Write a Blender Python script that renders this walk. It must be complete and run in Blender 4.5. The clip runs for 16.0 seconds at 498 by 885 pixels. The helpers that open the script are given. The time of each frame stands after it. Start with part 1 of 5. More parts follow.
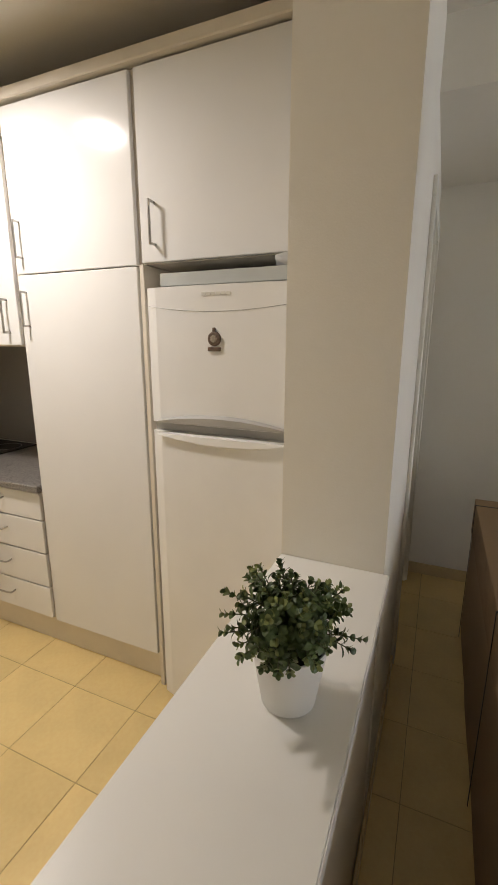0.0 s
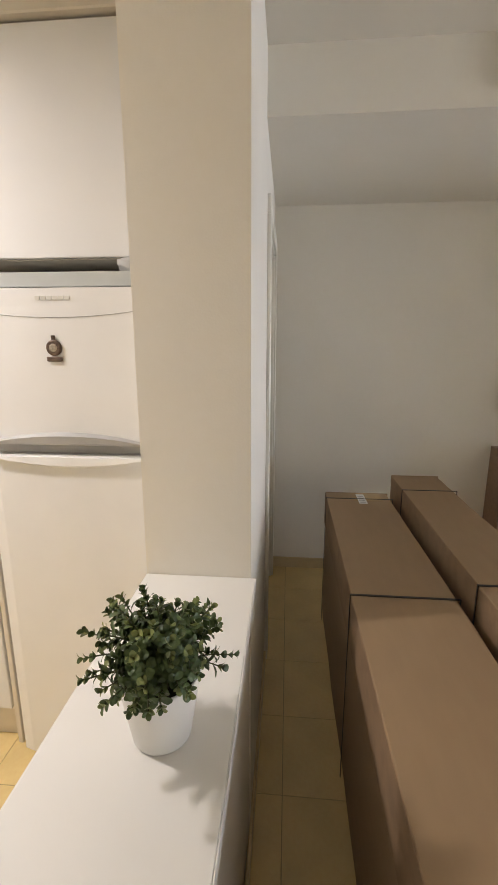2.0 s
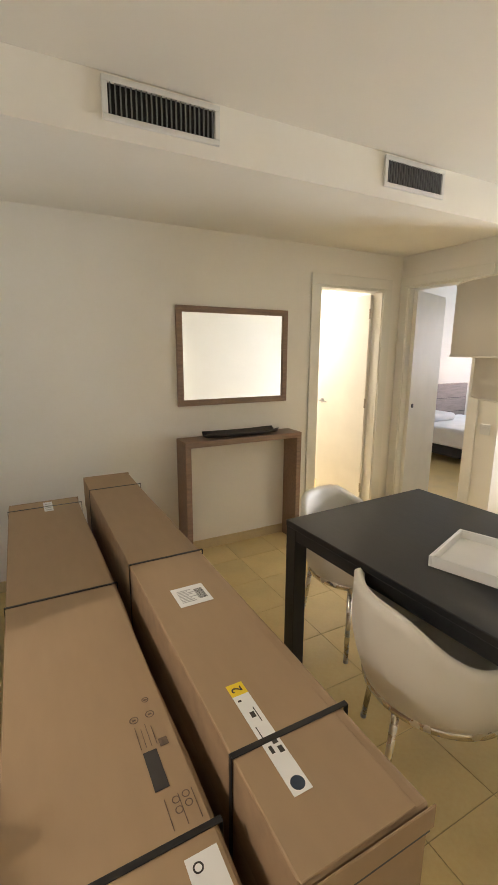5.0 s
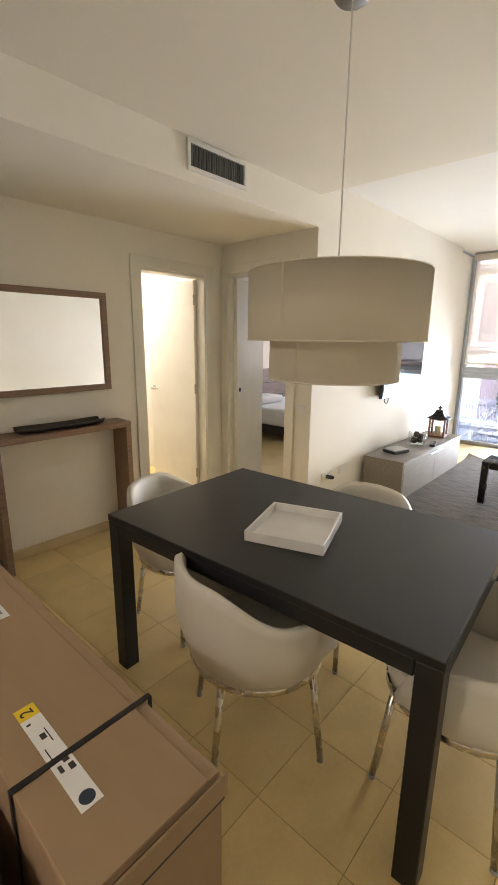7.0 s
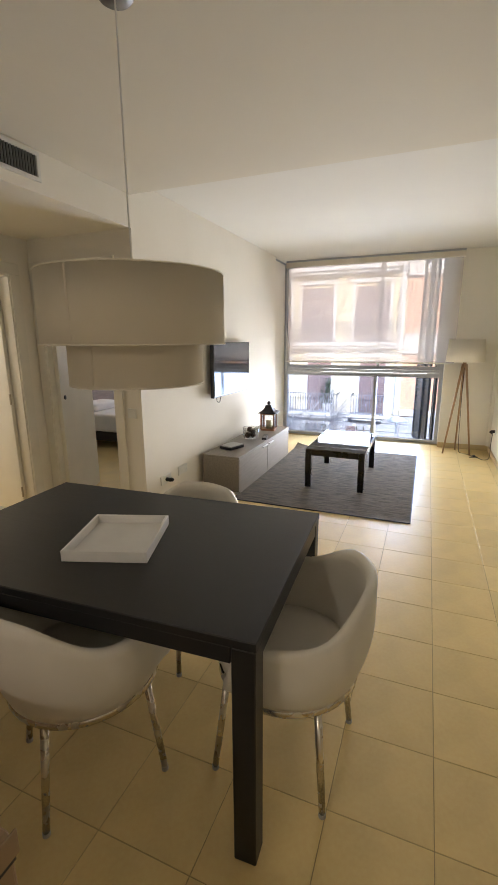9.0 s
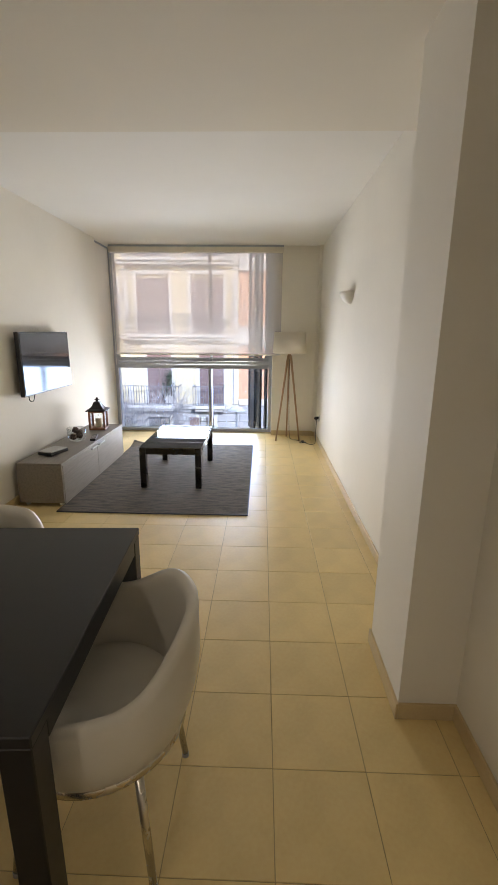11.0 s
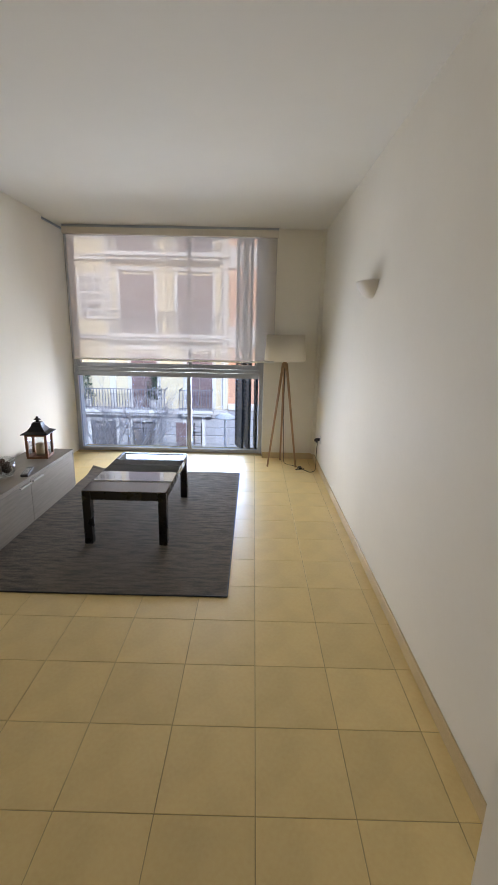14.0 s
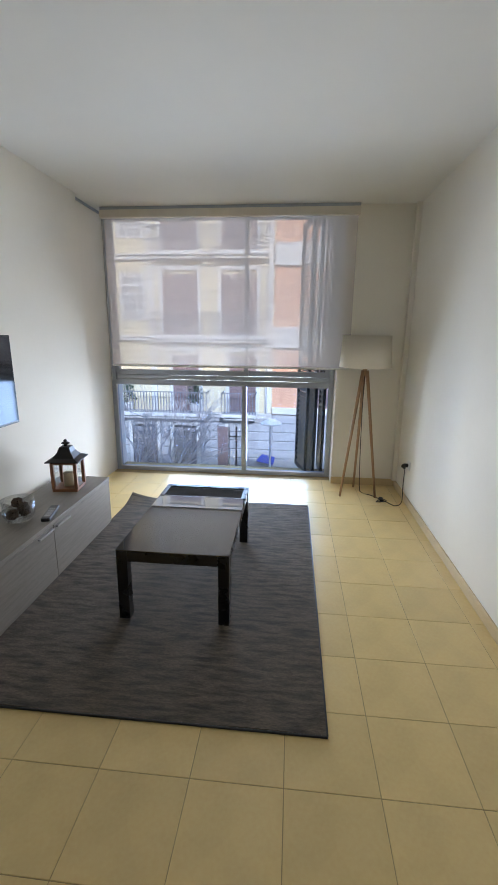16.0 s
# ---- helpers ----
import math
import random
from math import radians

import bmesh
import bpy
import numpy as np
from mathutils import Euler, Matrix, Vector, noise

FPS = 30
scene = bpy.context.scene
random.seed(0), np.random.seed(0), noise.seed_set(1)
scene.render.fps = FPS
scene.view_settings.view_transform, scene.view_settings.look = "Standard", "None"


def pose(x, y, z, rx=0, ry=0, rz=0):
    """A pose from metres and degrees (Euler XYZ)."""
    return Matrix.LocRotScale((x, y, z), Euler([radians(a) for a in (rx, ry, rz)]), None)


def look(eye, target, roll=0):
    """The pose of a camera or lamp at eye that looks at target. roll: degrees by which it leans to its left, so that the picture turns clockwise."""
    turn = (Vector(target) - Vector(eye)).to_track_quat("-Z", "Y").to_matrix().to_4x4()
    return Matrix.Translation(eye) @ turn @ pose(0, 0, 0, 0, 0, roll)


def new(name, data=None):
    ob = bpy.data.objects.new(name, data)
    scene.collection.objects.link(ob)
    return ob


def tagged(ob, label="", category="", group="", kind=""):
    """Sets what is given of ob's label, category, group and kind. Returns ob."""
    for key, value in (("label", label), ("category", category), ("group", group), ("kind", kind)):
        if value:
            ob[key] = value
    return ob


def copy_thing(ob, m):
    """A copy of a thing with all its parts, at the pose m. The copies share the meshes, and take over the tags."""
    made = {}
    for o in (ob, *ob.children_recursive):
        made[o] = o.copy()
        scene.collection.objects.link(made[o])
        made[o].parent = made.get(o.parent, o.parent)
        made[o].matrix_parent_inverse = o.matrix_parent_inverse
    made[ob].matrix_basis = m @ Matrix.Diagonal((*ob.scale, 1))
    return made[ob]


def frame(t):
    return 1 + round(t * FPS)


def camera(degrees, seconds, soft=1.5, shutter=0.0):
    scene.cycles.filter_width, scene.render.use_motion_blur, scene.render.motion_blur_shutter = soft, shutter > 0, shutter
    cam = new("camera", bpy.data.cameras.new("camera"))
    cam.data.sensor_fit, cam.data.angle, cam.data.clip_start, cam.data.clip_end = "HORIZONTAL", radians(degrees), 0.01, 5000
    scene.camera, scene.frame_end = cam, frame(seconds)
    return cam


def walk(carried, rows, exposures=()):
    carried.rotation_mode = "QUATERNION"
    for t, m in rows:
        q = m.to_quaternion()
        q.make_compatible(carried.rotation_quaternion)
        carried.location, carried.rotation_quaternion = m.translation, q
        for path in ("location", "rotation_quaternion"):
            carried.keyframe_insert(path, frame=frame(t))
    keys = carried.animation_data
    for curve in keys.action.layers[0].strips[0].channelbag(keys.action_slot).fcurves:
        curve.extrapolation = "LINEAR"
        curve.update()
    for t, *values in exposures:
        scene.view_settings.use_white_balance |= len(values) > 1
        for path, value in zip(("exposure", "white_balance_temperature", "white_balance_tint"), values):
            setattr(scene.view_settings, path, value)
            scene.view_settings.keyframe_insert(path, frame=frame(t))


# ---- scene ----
cam = camera(59.6, 16.0, soft=1.6)
PATH = [
    (0, (0.476, 0.711, 1.533), (-0.301, 2.496, 1.072), 0.1),
    (0.5, (0.474, 0.729, 1.537), (-0.184, 2.563, 1.082), 0.1),
    (1, (0.465, 0.737, 1.537), (-0.061, 2.615, 1.092), 0.2),
    (1.5, (0.463, 0.742, 1.542), (0.095, 2.657, 1.099), 0.2),
    (2, (0.478, 0.746, 1.54), (0.306, 2.691, 1.107), 0.0),
    (2.5, (0.533, 0.739, 1.544), (0.565, 2.691, 1.113), 0.0),
    (3, (0.574, 0.713, 1.548), (0.792, 2.655, 1.125), -0.0),
    (3.5, (0.624, 0.688, 1.551), (1.012, 2.605, 1.137), -0.1),
    (4, (0.684, 0.653, 1.555), (1.242, 2.529, 1.144), 0.1),
    (4.5, (0.751, 0.631, 1.552), (1.489, 2.444, 1.14), 0.2),
    (5, (0.801, 0.603, 1.55), (1.717, 2.331, 1.132), 0.3),
    (5.2, (0.814, 0.597, 1.549), (1.798, 2.286, 1.127), 0.4),
    (7.3, (0.951, 0.537, 1.538), (2.461, 1.762, 1.07), 0.3),
    (7.5, (0.964, 0.529, 1.539), (2.515, 1.702, 1.073), 0.1),
    (8, (0.992, 0.498, 1.538), (2.641, 1.53, 1.078), 0.1),
    (8.5, (1.001, 0.47, 1.54), (2.733, 1.36, 1.083), -0.2),
    (9, (1.012, 0.436, 1.544), (2.817, 1.166, 1.085), -0.3),
    (9.5, (1.038, 0.398, 1.538), (2.903, 0.951, 1.072), -0.3),
    (10, (1.069, 0.375, 1.536), (2.977, 0.737, 1.055), -0.2),
    (10.2, (1.083, 0.37, 1.536), (3.002, 0.652, 1.05), 0.0),
    (12.3, (1.739, 0.287, 1.550), (3.679, 0.231, 1.065), 0.6),
    (12.5, (1.800, 0.271, 1.555), (3.740, 0.223, 1.073), 0.8),
    (13, (1.960, 0.262, 1.554), (3.903, 0.259, 1.078), 0.8),
    (13.5, (2.191, 0.311, 1.564), (4.134, 0.310, 1.091), 1.0),
    (14, (2.422, 0.331, 1.552), (4.362, 0.344, 1.063), 1.2),
    (14.5, (2.686, 0.344, 1.553), (4.621, 0.439, 1.056), 1.0),
    (15, (2.923, 0.414, 1.547), (4.856, 0.544, 1.044), 0.7),
    (15.5, (3.159, 0.545, 1.571), (5.089, 0.695, 1.069), 0.6),
    (16, (3.334, 0.649, 1.551), (5.264, 0.834, 1.061), 0.6),
]
walk(cam, [(t, look(eye, target, roll)) for t, eye, target, roll in PATH], [
    (0, 2.15, 6750, 16), (1, 2.4, 6650, 17), (2, 2.75, 6500, 18), (3, 3.15, 6850, 17), (5, 3.15, 6900, 16), (7.5, 2.6, 7000, 17),
    (9, 2.15, 7150, 17), (12.5, 1.7, 6950, 17), (14, 1.52, 6750, 17), (16, 1.45, 6150, 14.)])

# ---- light ----
world = bpy.data.worlds.new("sky")
scene.world = world
world.use_nodes = True
wn = world.node_tree
sky = wn.nodes.new("ShaderNodeTexSky")
sky.sky_type, sky.sun_disc = "NISHITA", False
sky.sun_elevation, sky.sun_rotation = radians(26), radians(-104)
wn.links.new(sky.outputs[0], wn.nodes["Background"].inputs[0])
wn.nodes["Background"].inputs[1].default_value = 0.15


def lamp(name, kind, m, energy, color, size=0.2, size_y=None, spread=None):
    data = bpy.data.lights.new(name, kind)
    data.energy, data.color = energy, color
    if kind == "AREA":
        data.size = size
        if size_y:
            data.shape, data.size_y = "RECTANGLE", size_y
        if spread:
            data.spread = radians(spread)
    elif kind == "SUN":
        data.angle = radians(size)
    else:
        data.shadow_soft_size = size
    ob = new(name, data)
    ob.matrix_world = m
    return ob


lamp("sun", "SUN", look((0, 0, 0), (0.87, 0.22, -0.44)), 2.35, (1.0, 0.94, 0.87), 4)
# daylight that comes in through the big window and the two rooms behind
lamp("window_daylight", "AREA", look((8.12, 1.24, 0.62), (0, 1.18, 0.85)), 22, (0.82, 0.91, 1.0), 1.6, 1.0, 128)
lamp("blind_daylight", "AREA", look((8.12, 1.25, 1.9), (0, 1.25, 1.7)), 3.0, (0.84, 0.92, 1.0), 2.1, 1.4)
lamp("bedroom_daylight", "AREA", look((8.2, 4.4, 1.6), (4, 4.0, 0.9)), 4.6, (0.66, 0.80, 1.0), 1.3, 1.2)
lamp("bathroom_ceiling_light", "AREA", look((3.35, 4.6, 2.28), (3.35, 4.6, 0)), 4.4, (1.0, 0.96, 0.88), 0.5)
lamp("kitchen_ceiling_light", "AREA", look((-1.15, 1.54, 2.51), (-1.15, 1.54, 0)), 4.5, (1.0, 0.96, 0.89), 0.15, None, 168)

# ---- materials ----


def mat(name, color, rough=0.5, metal=0.0, vary=0.06, scale=6.0, grain=0.0, grain_scale=120.0, bump=0.0, bump_scale=80.0,
        stretch=(1, 1, 1), alt=None, obj_random=0.0, coat=0.0, emit=0.0, spec=0.5, rough_vary=0.06):
    m = bpy.data.materials.new(name)
    m.use_nodes = True
    nt = m.node_tree
    p = nt.nodes["Principled BSDF"]
    p.inputs["Roughness"].default_value, p.inputs["Metallic"].default_value = rough, metal
    p.inputs["Coat Weight"].default_value = coat
    p.inputs["Specular IOR Level"].default_value = spec
    tc = nt.nodes.new("ShaderNodeTexCoord")
    mp = nt.nodes.new("ShaderNodeMapping")
    mp.inputs["Scale"].default_value = stretch
    nt.links.new(tc.outputs["Object"], mp.inputs[0])
    big = nt.nodes.new("ShaderNodeTexNoise")
    big.inputs["Scale"].default_value, big.inputs["Detail"].default_value = scale, 4
    nt.links.new(mp.outputs[0], big.inputs["Vector"])
    fine = nt.nodes.new("ShaderNodeTexNoise")
    fine.inputs["Scale"].default_value, fine.inputs["Detail"].default_value = grain_scale, 3
    nt.links.new(mp.outputs[0], fine.inputs["Vector"])
    dark = alt or tuple(c * (1 - vary * 2) for c in color)
    mix = nt.nodes.new("ShaderNodeMixRGB")
    mix.inputs[1].default_value, mix.inputs[2].default_value = (*dark, 1), (*color, 1)
    ramp = nt.nodes.new("ShaderNodeMapRange")
    ramp.inputs[1].default_value, ramp.inputs[2].default_value = 0.3, 0.6
    nt.links.new(big.outputs[0], ramp.inputs[0])
    nt.links.new(ramp.outputs[0], mix.inputs[0])
    out = mix.outputs[0]
    if grain:
        g = nt.nodes.new("ShaderNodeMixRGB")
        g.blend_type = "OVERLAY"
        g.inputs[0].default_value = grain
        nt.links.new(out, g.inputs[1])
        nt.links.new(fine.outputs[0], g.inputs[2])
        out = g.outputs[0]
    if obj_random:
        info = nt.nodes.new("ShaderNodeObjectInfo")
        hs = nt.nodes.new("ShaderNodeHueSaturation")
        mr = nt.nodes.new("ShaderNodeMapRange")
        mr.inputs[3].default_value, mr.inputs[4].default_value = 1 - obj_random, 1 + obj_random
        nt.links.new(info.outputs["Random"], mr.inputs[0])
        nt.links.new(mr.outputs[0], hs.inputs["Value"])
        nt.links.new(out, hs.inputs["Color"])
        out = hs.outputs[0]
    nt.links.new(out, p.inputs["Base Color"])
    rr = nt.nodes.new("ShaderNodeMapRange")
    rr.inputs[3].default_value, rr.inputs[4].default_value = max(0, rough - rough_vary), min(1, rough + rough_vary)
    nt.links.new(big.outputs[0], rr.inputs[0])
    nt.links.new(rr.outputs[0], p.inputs["Roughness"])
    if bump:
        bn = nt.nodes.new("ShaderNodeTexNoise")
        bn.inputs["Scale"].default_value, bn.inputs["Detail"].default_value = bump_scale, 4
        nt.links.new(mp.outputs[0], bn.inputs["Vector"])
        b = nt.nodes.new("ShaderNodeBump")
        b.inputs["Strength"].default_value, b.inputs["Distance"].default_value = bump, 0.004
        nt.links.new(bn.outputs[0], b.inputs["Height"])
        nt.links.new(b.outputs[0], p.inputs["Normal"])
    if emit:
        p.inputs["Emission Color"].default_value, p.inputs["Emission Strength"].default_value = (*color, 1), emit
    return m


def glass(name, tint=(1, 1, 1), rough=0.0, thin=False):
    m = bpy.data.materials.new(name)
    m.use_nodes = True
    nt = m.node_tree
    nt.nodes.remove(nt.nodes["Principled BSDF"])
    tr, gl, mx, fr = (nt.nodes.new("ShaderNode" + n) for n in ("BsdfTransparent", "BsdfGlossy", "MixShader", "Fresnel"))
    tr.inputs[0].default_value = (*tint, 1)
    gl.inputs["Roughness"].default_value = rough
    fr.inputs[0].default_value = 1.5
    if thin:
        lw, mul = nt.nodes.new("ShaderNodeLayerWeight"), nt.nodes.new("ShaderNodeMath")
        lw.inputs[0].default_value = 0.25
        mul.operation, mul.inputs[1].default_value = "MULTIPLY", 0.5
        nt.links.new(lw.outputs["Facing"], mul.inputs[0])
        nt.links.new(mul.outputs[0], mx.inputs[0])
    else:
        nt.links.new(fr.outputs[0], mx.inputs[0])
    nt.links.new(tr.outputs[0], mx.inputs[1])
    nt.links.new(gl.outputs[0], mx.inputs[2])
    nt.links.new(mx.outputs[0], nt.nodes["Material Output"].inputs[0])
    return m


def cloth(name, color, through_part, rough_weave=900.0, clear=0.0):
    """Woven fabric that lets part of the light through; clear: the share of open holes in the weave."""
    m = bpy.data.materials.new(name)
    m.use_nodes = True
    nt = m.node_tree
    nt.nodes.remove(nt.nodes["Principled BSDF"])
    di, tl, tr, m1, m2, nz, mr = (nt.nodes.new("ShaderNode" + n) for n in ("BsdfDiffuse", "BsdfTranslucent", "BsdfTransparent", "MixShader", "MixShader", "TexNoise", "MixRGB"))
    tc = nt.nodes.new("ShaderNodeTexCoord")
    nz.inputs["Scale"].default_value, nz.inputs["Detail"].default_value = rough_weave, 2
    nt.links.new(tc.outputs["Object"], nz.inputs["Vector"])
    mr.inputs[1].default_value, mr.inputs[2].default_value = (*[c * 0.88 for c in color], 1), (*color, 1)
    nt.links.new(nz.outputs[0], mr.inputs[0])
    for s in (di, tl):
        nt.links.new(mr.outputs[0], s.inputs[0])
    m1.inputs[0].default_value, m2.inputs[0].default_value = through_part, clear
    nt.links.new(di.outputs[0], m1.inputs[1])
    nt.links.new(tl.outputs[0], m1.inputs[2])
    nt.links.new(m1.outputs[0], m2.inputs[1])
    nt.links.new(tr.outputs[0], m2.inputs[2])
    nt.links.new(m2.outputs[0], nt.nodes["Material Output"].inputs[0])
    return m


WALL = mat("wall_paint", (0.84, 0.80, 0.71), 0.75, vary=0.02, scale=1.5, bump=0.12, bump_scale=180, grain=0.05, grain_scale=40)
# darker and creamier than ceiling_paint: the dining area's dimmer, warmer light as colour
CEILD = mat("dining_ceiling_dimmed", (0.76, 0.71, 0.61), 0.8, vary=0.02, scale=1.2, bump=0.05, bump_scale=150)
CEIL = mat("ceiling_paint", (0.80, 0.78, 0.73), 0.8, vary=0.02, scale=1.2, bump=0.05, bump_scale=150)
TRIM = mat("door_paint", (0.80, 0.77, 0.68), 0.45, vary=0.03, scale=4, bump=0.04)
TILE = mat("beige_floor_tile", (0.79, 0.60, 0.275), 0.36, vary=0.05, scale=5, grain=0.12, grain_scale=60, bump=0.05, bump_scale=50, obj_random=0.05, rough_vary=0.1)
GROUT = mat("grout", (0.44, 0.33, 0.17), 0.9, vary=0.1, scale=12)
BASE = mat("baseboard_tile", (0.62, 0.48, 0.27), 0.35, vary=0.05, scale=7, grain=0.1)
LAMI = mat("white_laminate", (0.80, 0.80, 0.79), 0.13, spec=0.28, vary=0.015, scale=2.5, bump=0.015, bump_scale=14)
CORN = mat("cream_trim", (0.74, 0.68, 0.58), 0.5, vary=0.04)
FRID = mat("white_enamel", (0.84, 0.84, 0.83), 0.3, vary=0.015, bump=0.03, bump_scale=260)
GREY_P = mat("grey_plastic", (0.45, 0.45, 0.44), 0.4)
STEEL = mat("brushed_steel", (0.48, 0.47, 0.45), 0.32, metal=1.0, vary=0.05, scale=30)
CHROME = mat("satin_chrome", (0.68, 0.64, 0.56), 0.27, metal=1.0, vary=0.03, scale=20)
GRANITE = mat("grey_granite", (0.30, 0.28, 0.26), 0.3, vary=0.25, scale=130, grain=0.8, grain_scale=300, alt=(0.06, 0.056, 0.052))
BLACKG = mat("black_ceramic_glass", (0.012, 0.012, 0.013), 0.08)
LEDGE = mat("white_lacquer_top", (0.84, 0.83, 0.79), 0.35, vary=0.015, scale=3)
CARD = mat("brown_cardboard", (0.36, 0.245, 0.142), 0.78, vary=0.03, scale=3, grain=0.07, grain_scale=30, stretch=(1, 0.25, 1), bump=0.08, bump_scale=60)
CARD_E = mat("cardboard_edge", (0.34, 0.22, 0.125), 0.85, vary=0.1, scale=20)
STRAP = mat("black_strap", (0.018, 0.016, 0.015), 0.45, vary=0.1, scale=60)
PAPER = mat("label_paper", (0.82, 0.82, 0.80), 0.6, vary=0.02)
YELLOW = mat("yellow_label", (0.85, 0.62, 0.03), 0.6, vary=0.03)
INK = mat("black_print", (0.05, 0.043, 0.038), 0.7)
INK_B = mat("brown_print", (0.17, 0.115, 0.08), 0.8, vary=0.2, scale=60)
INK_N = mat("navy_dot", (0.03, 0.045, 0.07), 0.6)
TAPE = mat("clear_tape", (0.50, 0.36, 0.20), 0.25)
WOODF = mat("walnut_veneer", (0.29, 0.185, 0.125), 0.5, vary=0.12, scale=5, grain=0.3, grain_scale=40, stretch=(1, 12, 12), bump=0.04)
MIRROR = mat("mirror_silver", (0.93, 0.94, 0.94), 0.01, metal=1.0, vary=0.0, rough_vary=0.0)
BOWL = mat("dark_bowl_wood", (0.035, 0.028, 0.022), 0.45, vary=0.2, scale=30)
TABLE = mat("black_stained_wood", (0.012, 0.0125, 0.013), 0.46, vary=0.12, scale=7, grain=0.25, grain_scale=60, stretch=(14, 1, 14), bump=0.03)
SEATW = mat("white_leatherette", (0.76, 0.72, 0.63), 0.45, vary=0.025, scale=6, bump=0.1, bump_scale=300)
TRAYW = mat("white_lacquer_tray", (0.83, 0.82, 0.79), 0.35, vary=0.03, scale=8)
SHADE = cloth("lampshade_linen", (0.90, 0.84, 0.72), 0.45)
PIPING = mat("shade_piping", (0.80, 0.74, 0.62), 0.7, vary=0.03)
BLINDF = cloth("roller_blind_screen", (0.90, 0.86, 0.82), 0.66, clear=0.54)
ALU = mat("grey_aluminium", (0.40, 0.43, 0.48), 0.4, metal=0.6, vary=0.03)
VENTW = mat("vent_white_metal", (0.74, 0.73, 0.68), 0.4)
VSLAT = mat("vent_slat_grey", (0.20, 0.21, 0.20), 0.5)
# near-black colour for the shade inside the vents; no duct is modelled
DARK = mat("vent_shade_black", (0.015, 0.015, 0.014), 0.9)
# the blue tint stands in for the hazy daylight glow in the lower panes
GLASS = glass("haze_tinted_glass", (0.72, 0.84, 1.0))
GLASS_U = glass("sash_glass", (0.80, 0.86, 0.94))
GLASS_T = mat("smoked_table_glass", (0.022, 0.022, 0.024), 0.02, vary=0.02, spec=1.0, rough_vary=0.0)
GLASS_C = glass("clear_glass", (0.94, 0.95, 0.95), thin=True)
SCREEN = mat("tv_screen", (0.012, 0.013, 0.016), 0.07, vary=0.02)
BLACKP = mat("black_plastic", (0.02, 0.02, 0.021), 0.38)
TVUNIT = mat("grey_brown_oak", (0.255, 0.225, 0.195), 0.5, vary=0.1, scale=4, grain=0.3, grain_scale=30, stretch=(1, 14, 14), bump=0.05)
RUG = mat("charcoal_rug", (0.110, 0.085, 0.060), 0.95, vary=0.2, scale=5, grain=0.9, grain_scale=45, stretch=(7, 1.3, 1), bump=0.5, bump_scale=260, alt=(0.030, 0.024, 0.017))
BLKLAC = mat("black_brown_lacquer", (0.010, 0.009, 0.009), 0.28, vary=0.1, scale=12)
TRIPOD = mat("light_oak", (0.42, 0.25, 0.13), 0.5, vary=0.1, scale=8, grain=0.3, grain_scale=60, stretch=(8, 8, 1))
CABLE = mat("black_cable", (0.015, 0.015, 0.015), 0.5)
PLASTW = mat("white_plastic", (0.78, 0.77, 0.73), 0.35)
LWOOD = mat("lantern_wood", (0.27, 0.11, 0.045), 0.5, vary=0.12, scale=14, grain=0.3, grain_scale=90, stretch=(6, 6, 1))
LMETAL = mat("lantern_roof_metal", (0.03, 0.026, 0.024), 0.45, metal=0.6)
WAX = mat("candle_wax", (0.75, 0.62, 0.40), 0.5)
CONE = mat("dried_pine_cone", (0.09, 0.055, 0.035), 0.8, vary=0.2, scale=40)
POT = mat("white_pot", (0.80, 0.79, 0.75), 0.4, vary=0.02)
LEAF = mat("eucalyptus_leaf", (0.12, 0.175, 0.055), 0.5, vary=0.25, scale=30, alt=(0.05, 0.088, 0.028), obj_random=0.25)
LEAF2 = mat("young_leaf", (0.23, 0.27, 0.09), 0.45, vary=0.2, scale=30, obj_random=0.2)
STEM = mat("plant_stem", (0.10, 0.11, 0.05), 0.7)
SOIL = mat("dark_soil", (0.03, 0.022, 0.016), 0.95)
BEDW = mat("white_bedding", (0.80, 0.80, 0.80), 0.8, vary=0.04, scale=5, bump=0.3, bump_scale=12)
BEDB = mat("dark_bed_base", (0.03, 0.027, 0.026), 0.7)
HEADB = mat("greyed_wood_headboard", (0.30, 0.25, 0.23), 0.55, vary=0.12, scale=4, grain=0.25, grain_scale=30, stretch=(1, 10, 10))
WTILE = mat("white_bath_tile", (0.80, 0.79, 0.75), 0.2, vary=0.02)
CANOPY = mat("dull_grey_metal", (0.22, 0.21, 0.20), 0.4, metal=0.7)
BRASS = mat("satin_hinge", (0.42, 0.38, 0.30), 0.35, metal=1.0)
SCONCE = mat("plaster_sconce", (0.78, 0.75, 0.68), 0.7)
# street
F_YEL = mat("cream_stucco", (0.62, 0.52, 0.34), 0.9, vary=0.06, scale=0.8, grain=0.15, grain_scale=8)
F_STO = mat("pale_stone", (0.62, 0.58, 0.53), 0.9, vary=0.08, scale=1.2, grain=0.2, grain_scale=12)
F_PEA = mat("peach_stucco", (0.62, 0.33, 0.20), 0.9, vary=0.05, scale=0.8)
F_SHUT = mat("brown_shutter", (0.20, 0.13, 0.12), 0.7, vary=0.1, scale=6)
F_IRON = mat("iron_railing", (0.16, 0.16, 0.18), 0.6)
F_GLASS = mat("far_window_glass", (0.05, 0.06, 0.07), 0.1)
# pale stone darkened to grey: the shade low in the street is in the colour
F_LOW = mat("pale_stone_shaded", (0.40, 0.38, 0.37), 0.9, vary=0.1, scale=1.2, grain=0.25, grain_scale=12)
F_GREY = mat("grey_painted_shutter", (0.24, 0.22, 0.22), 0.7, vary=0.1, scale=6)
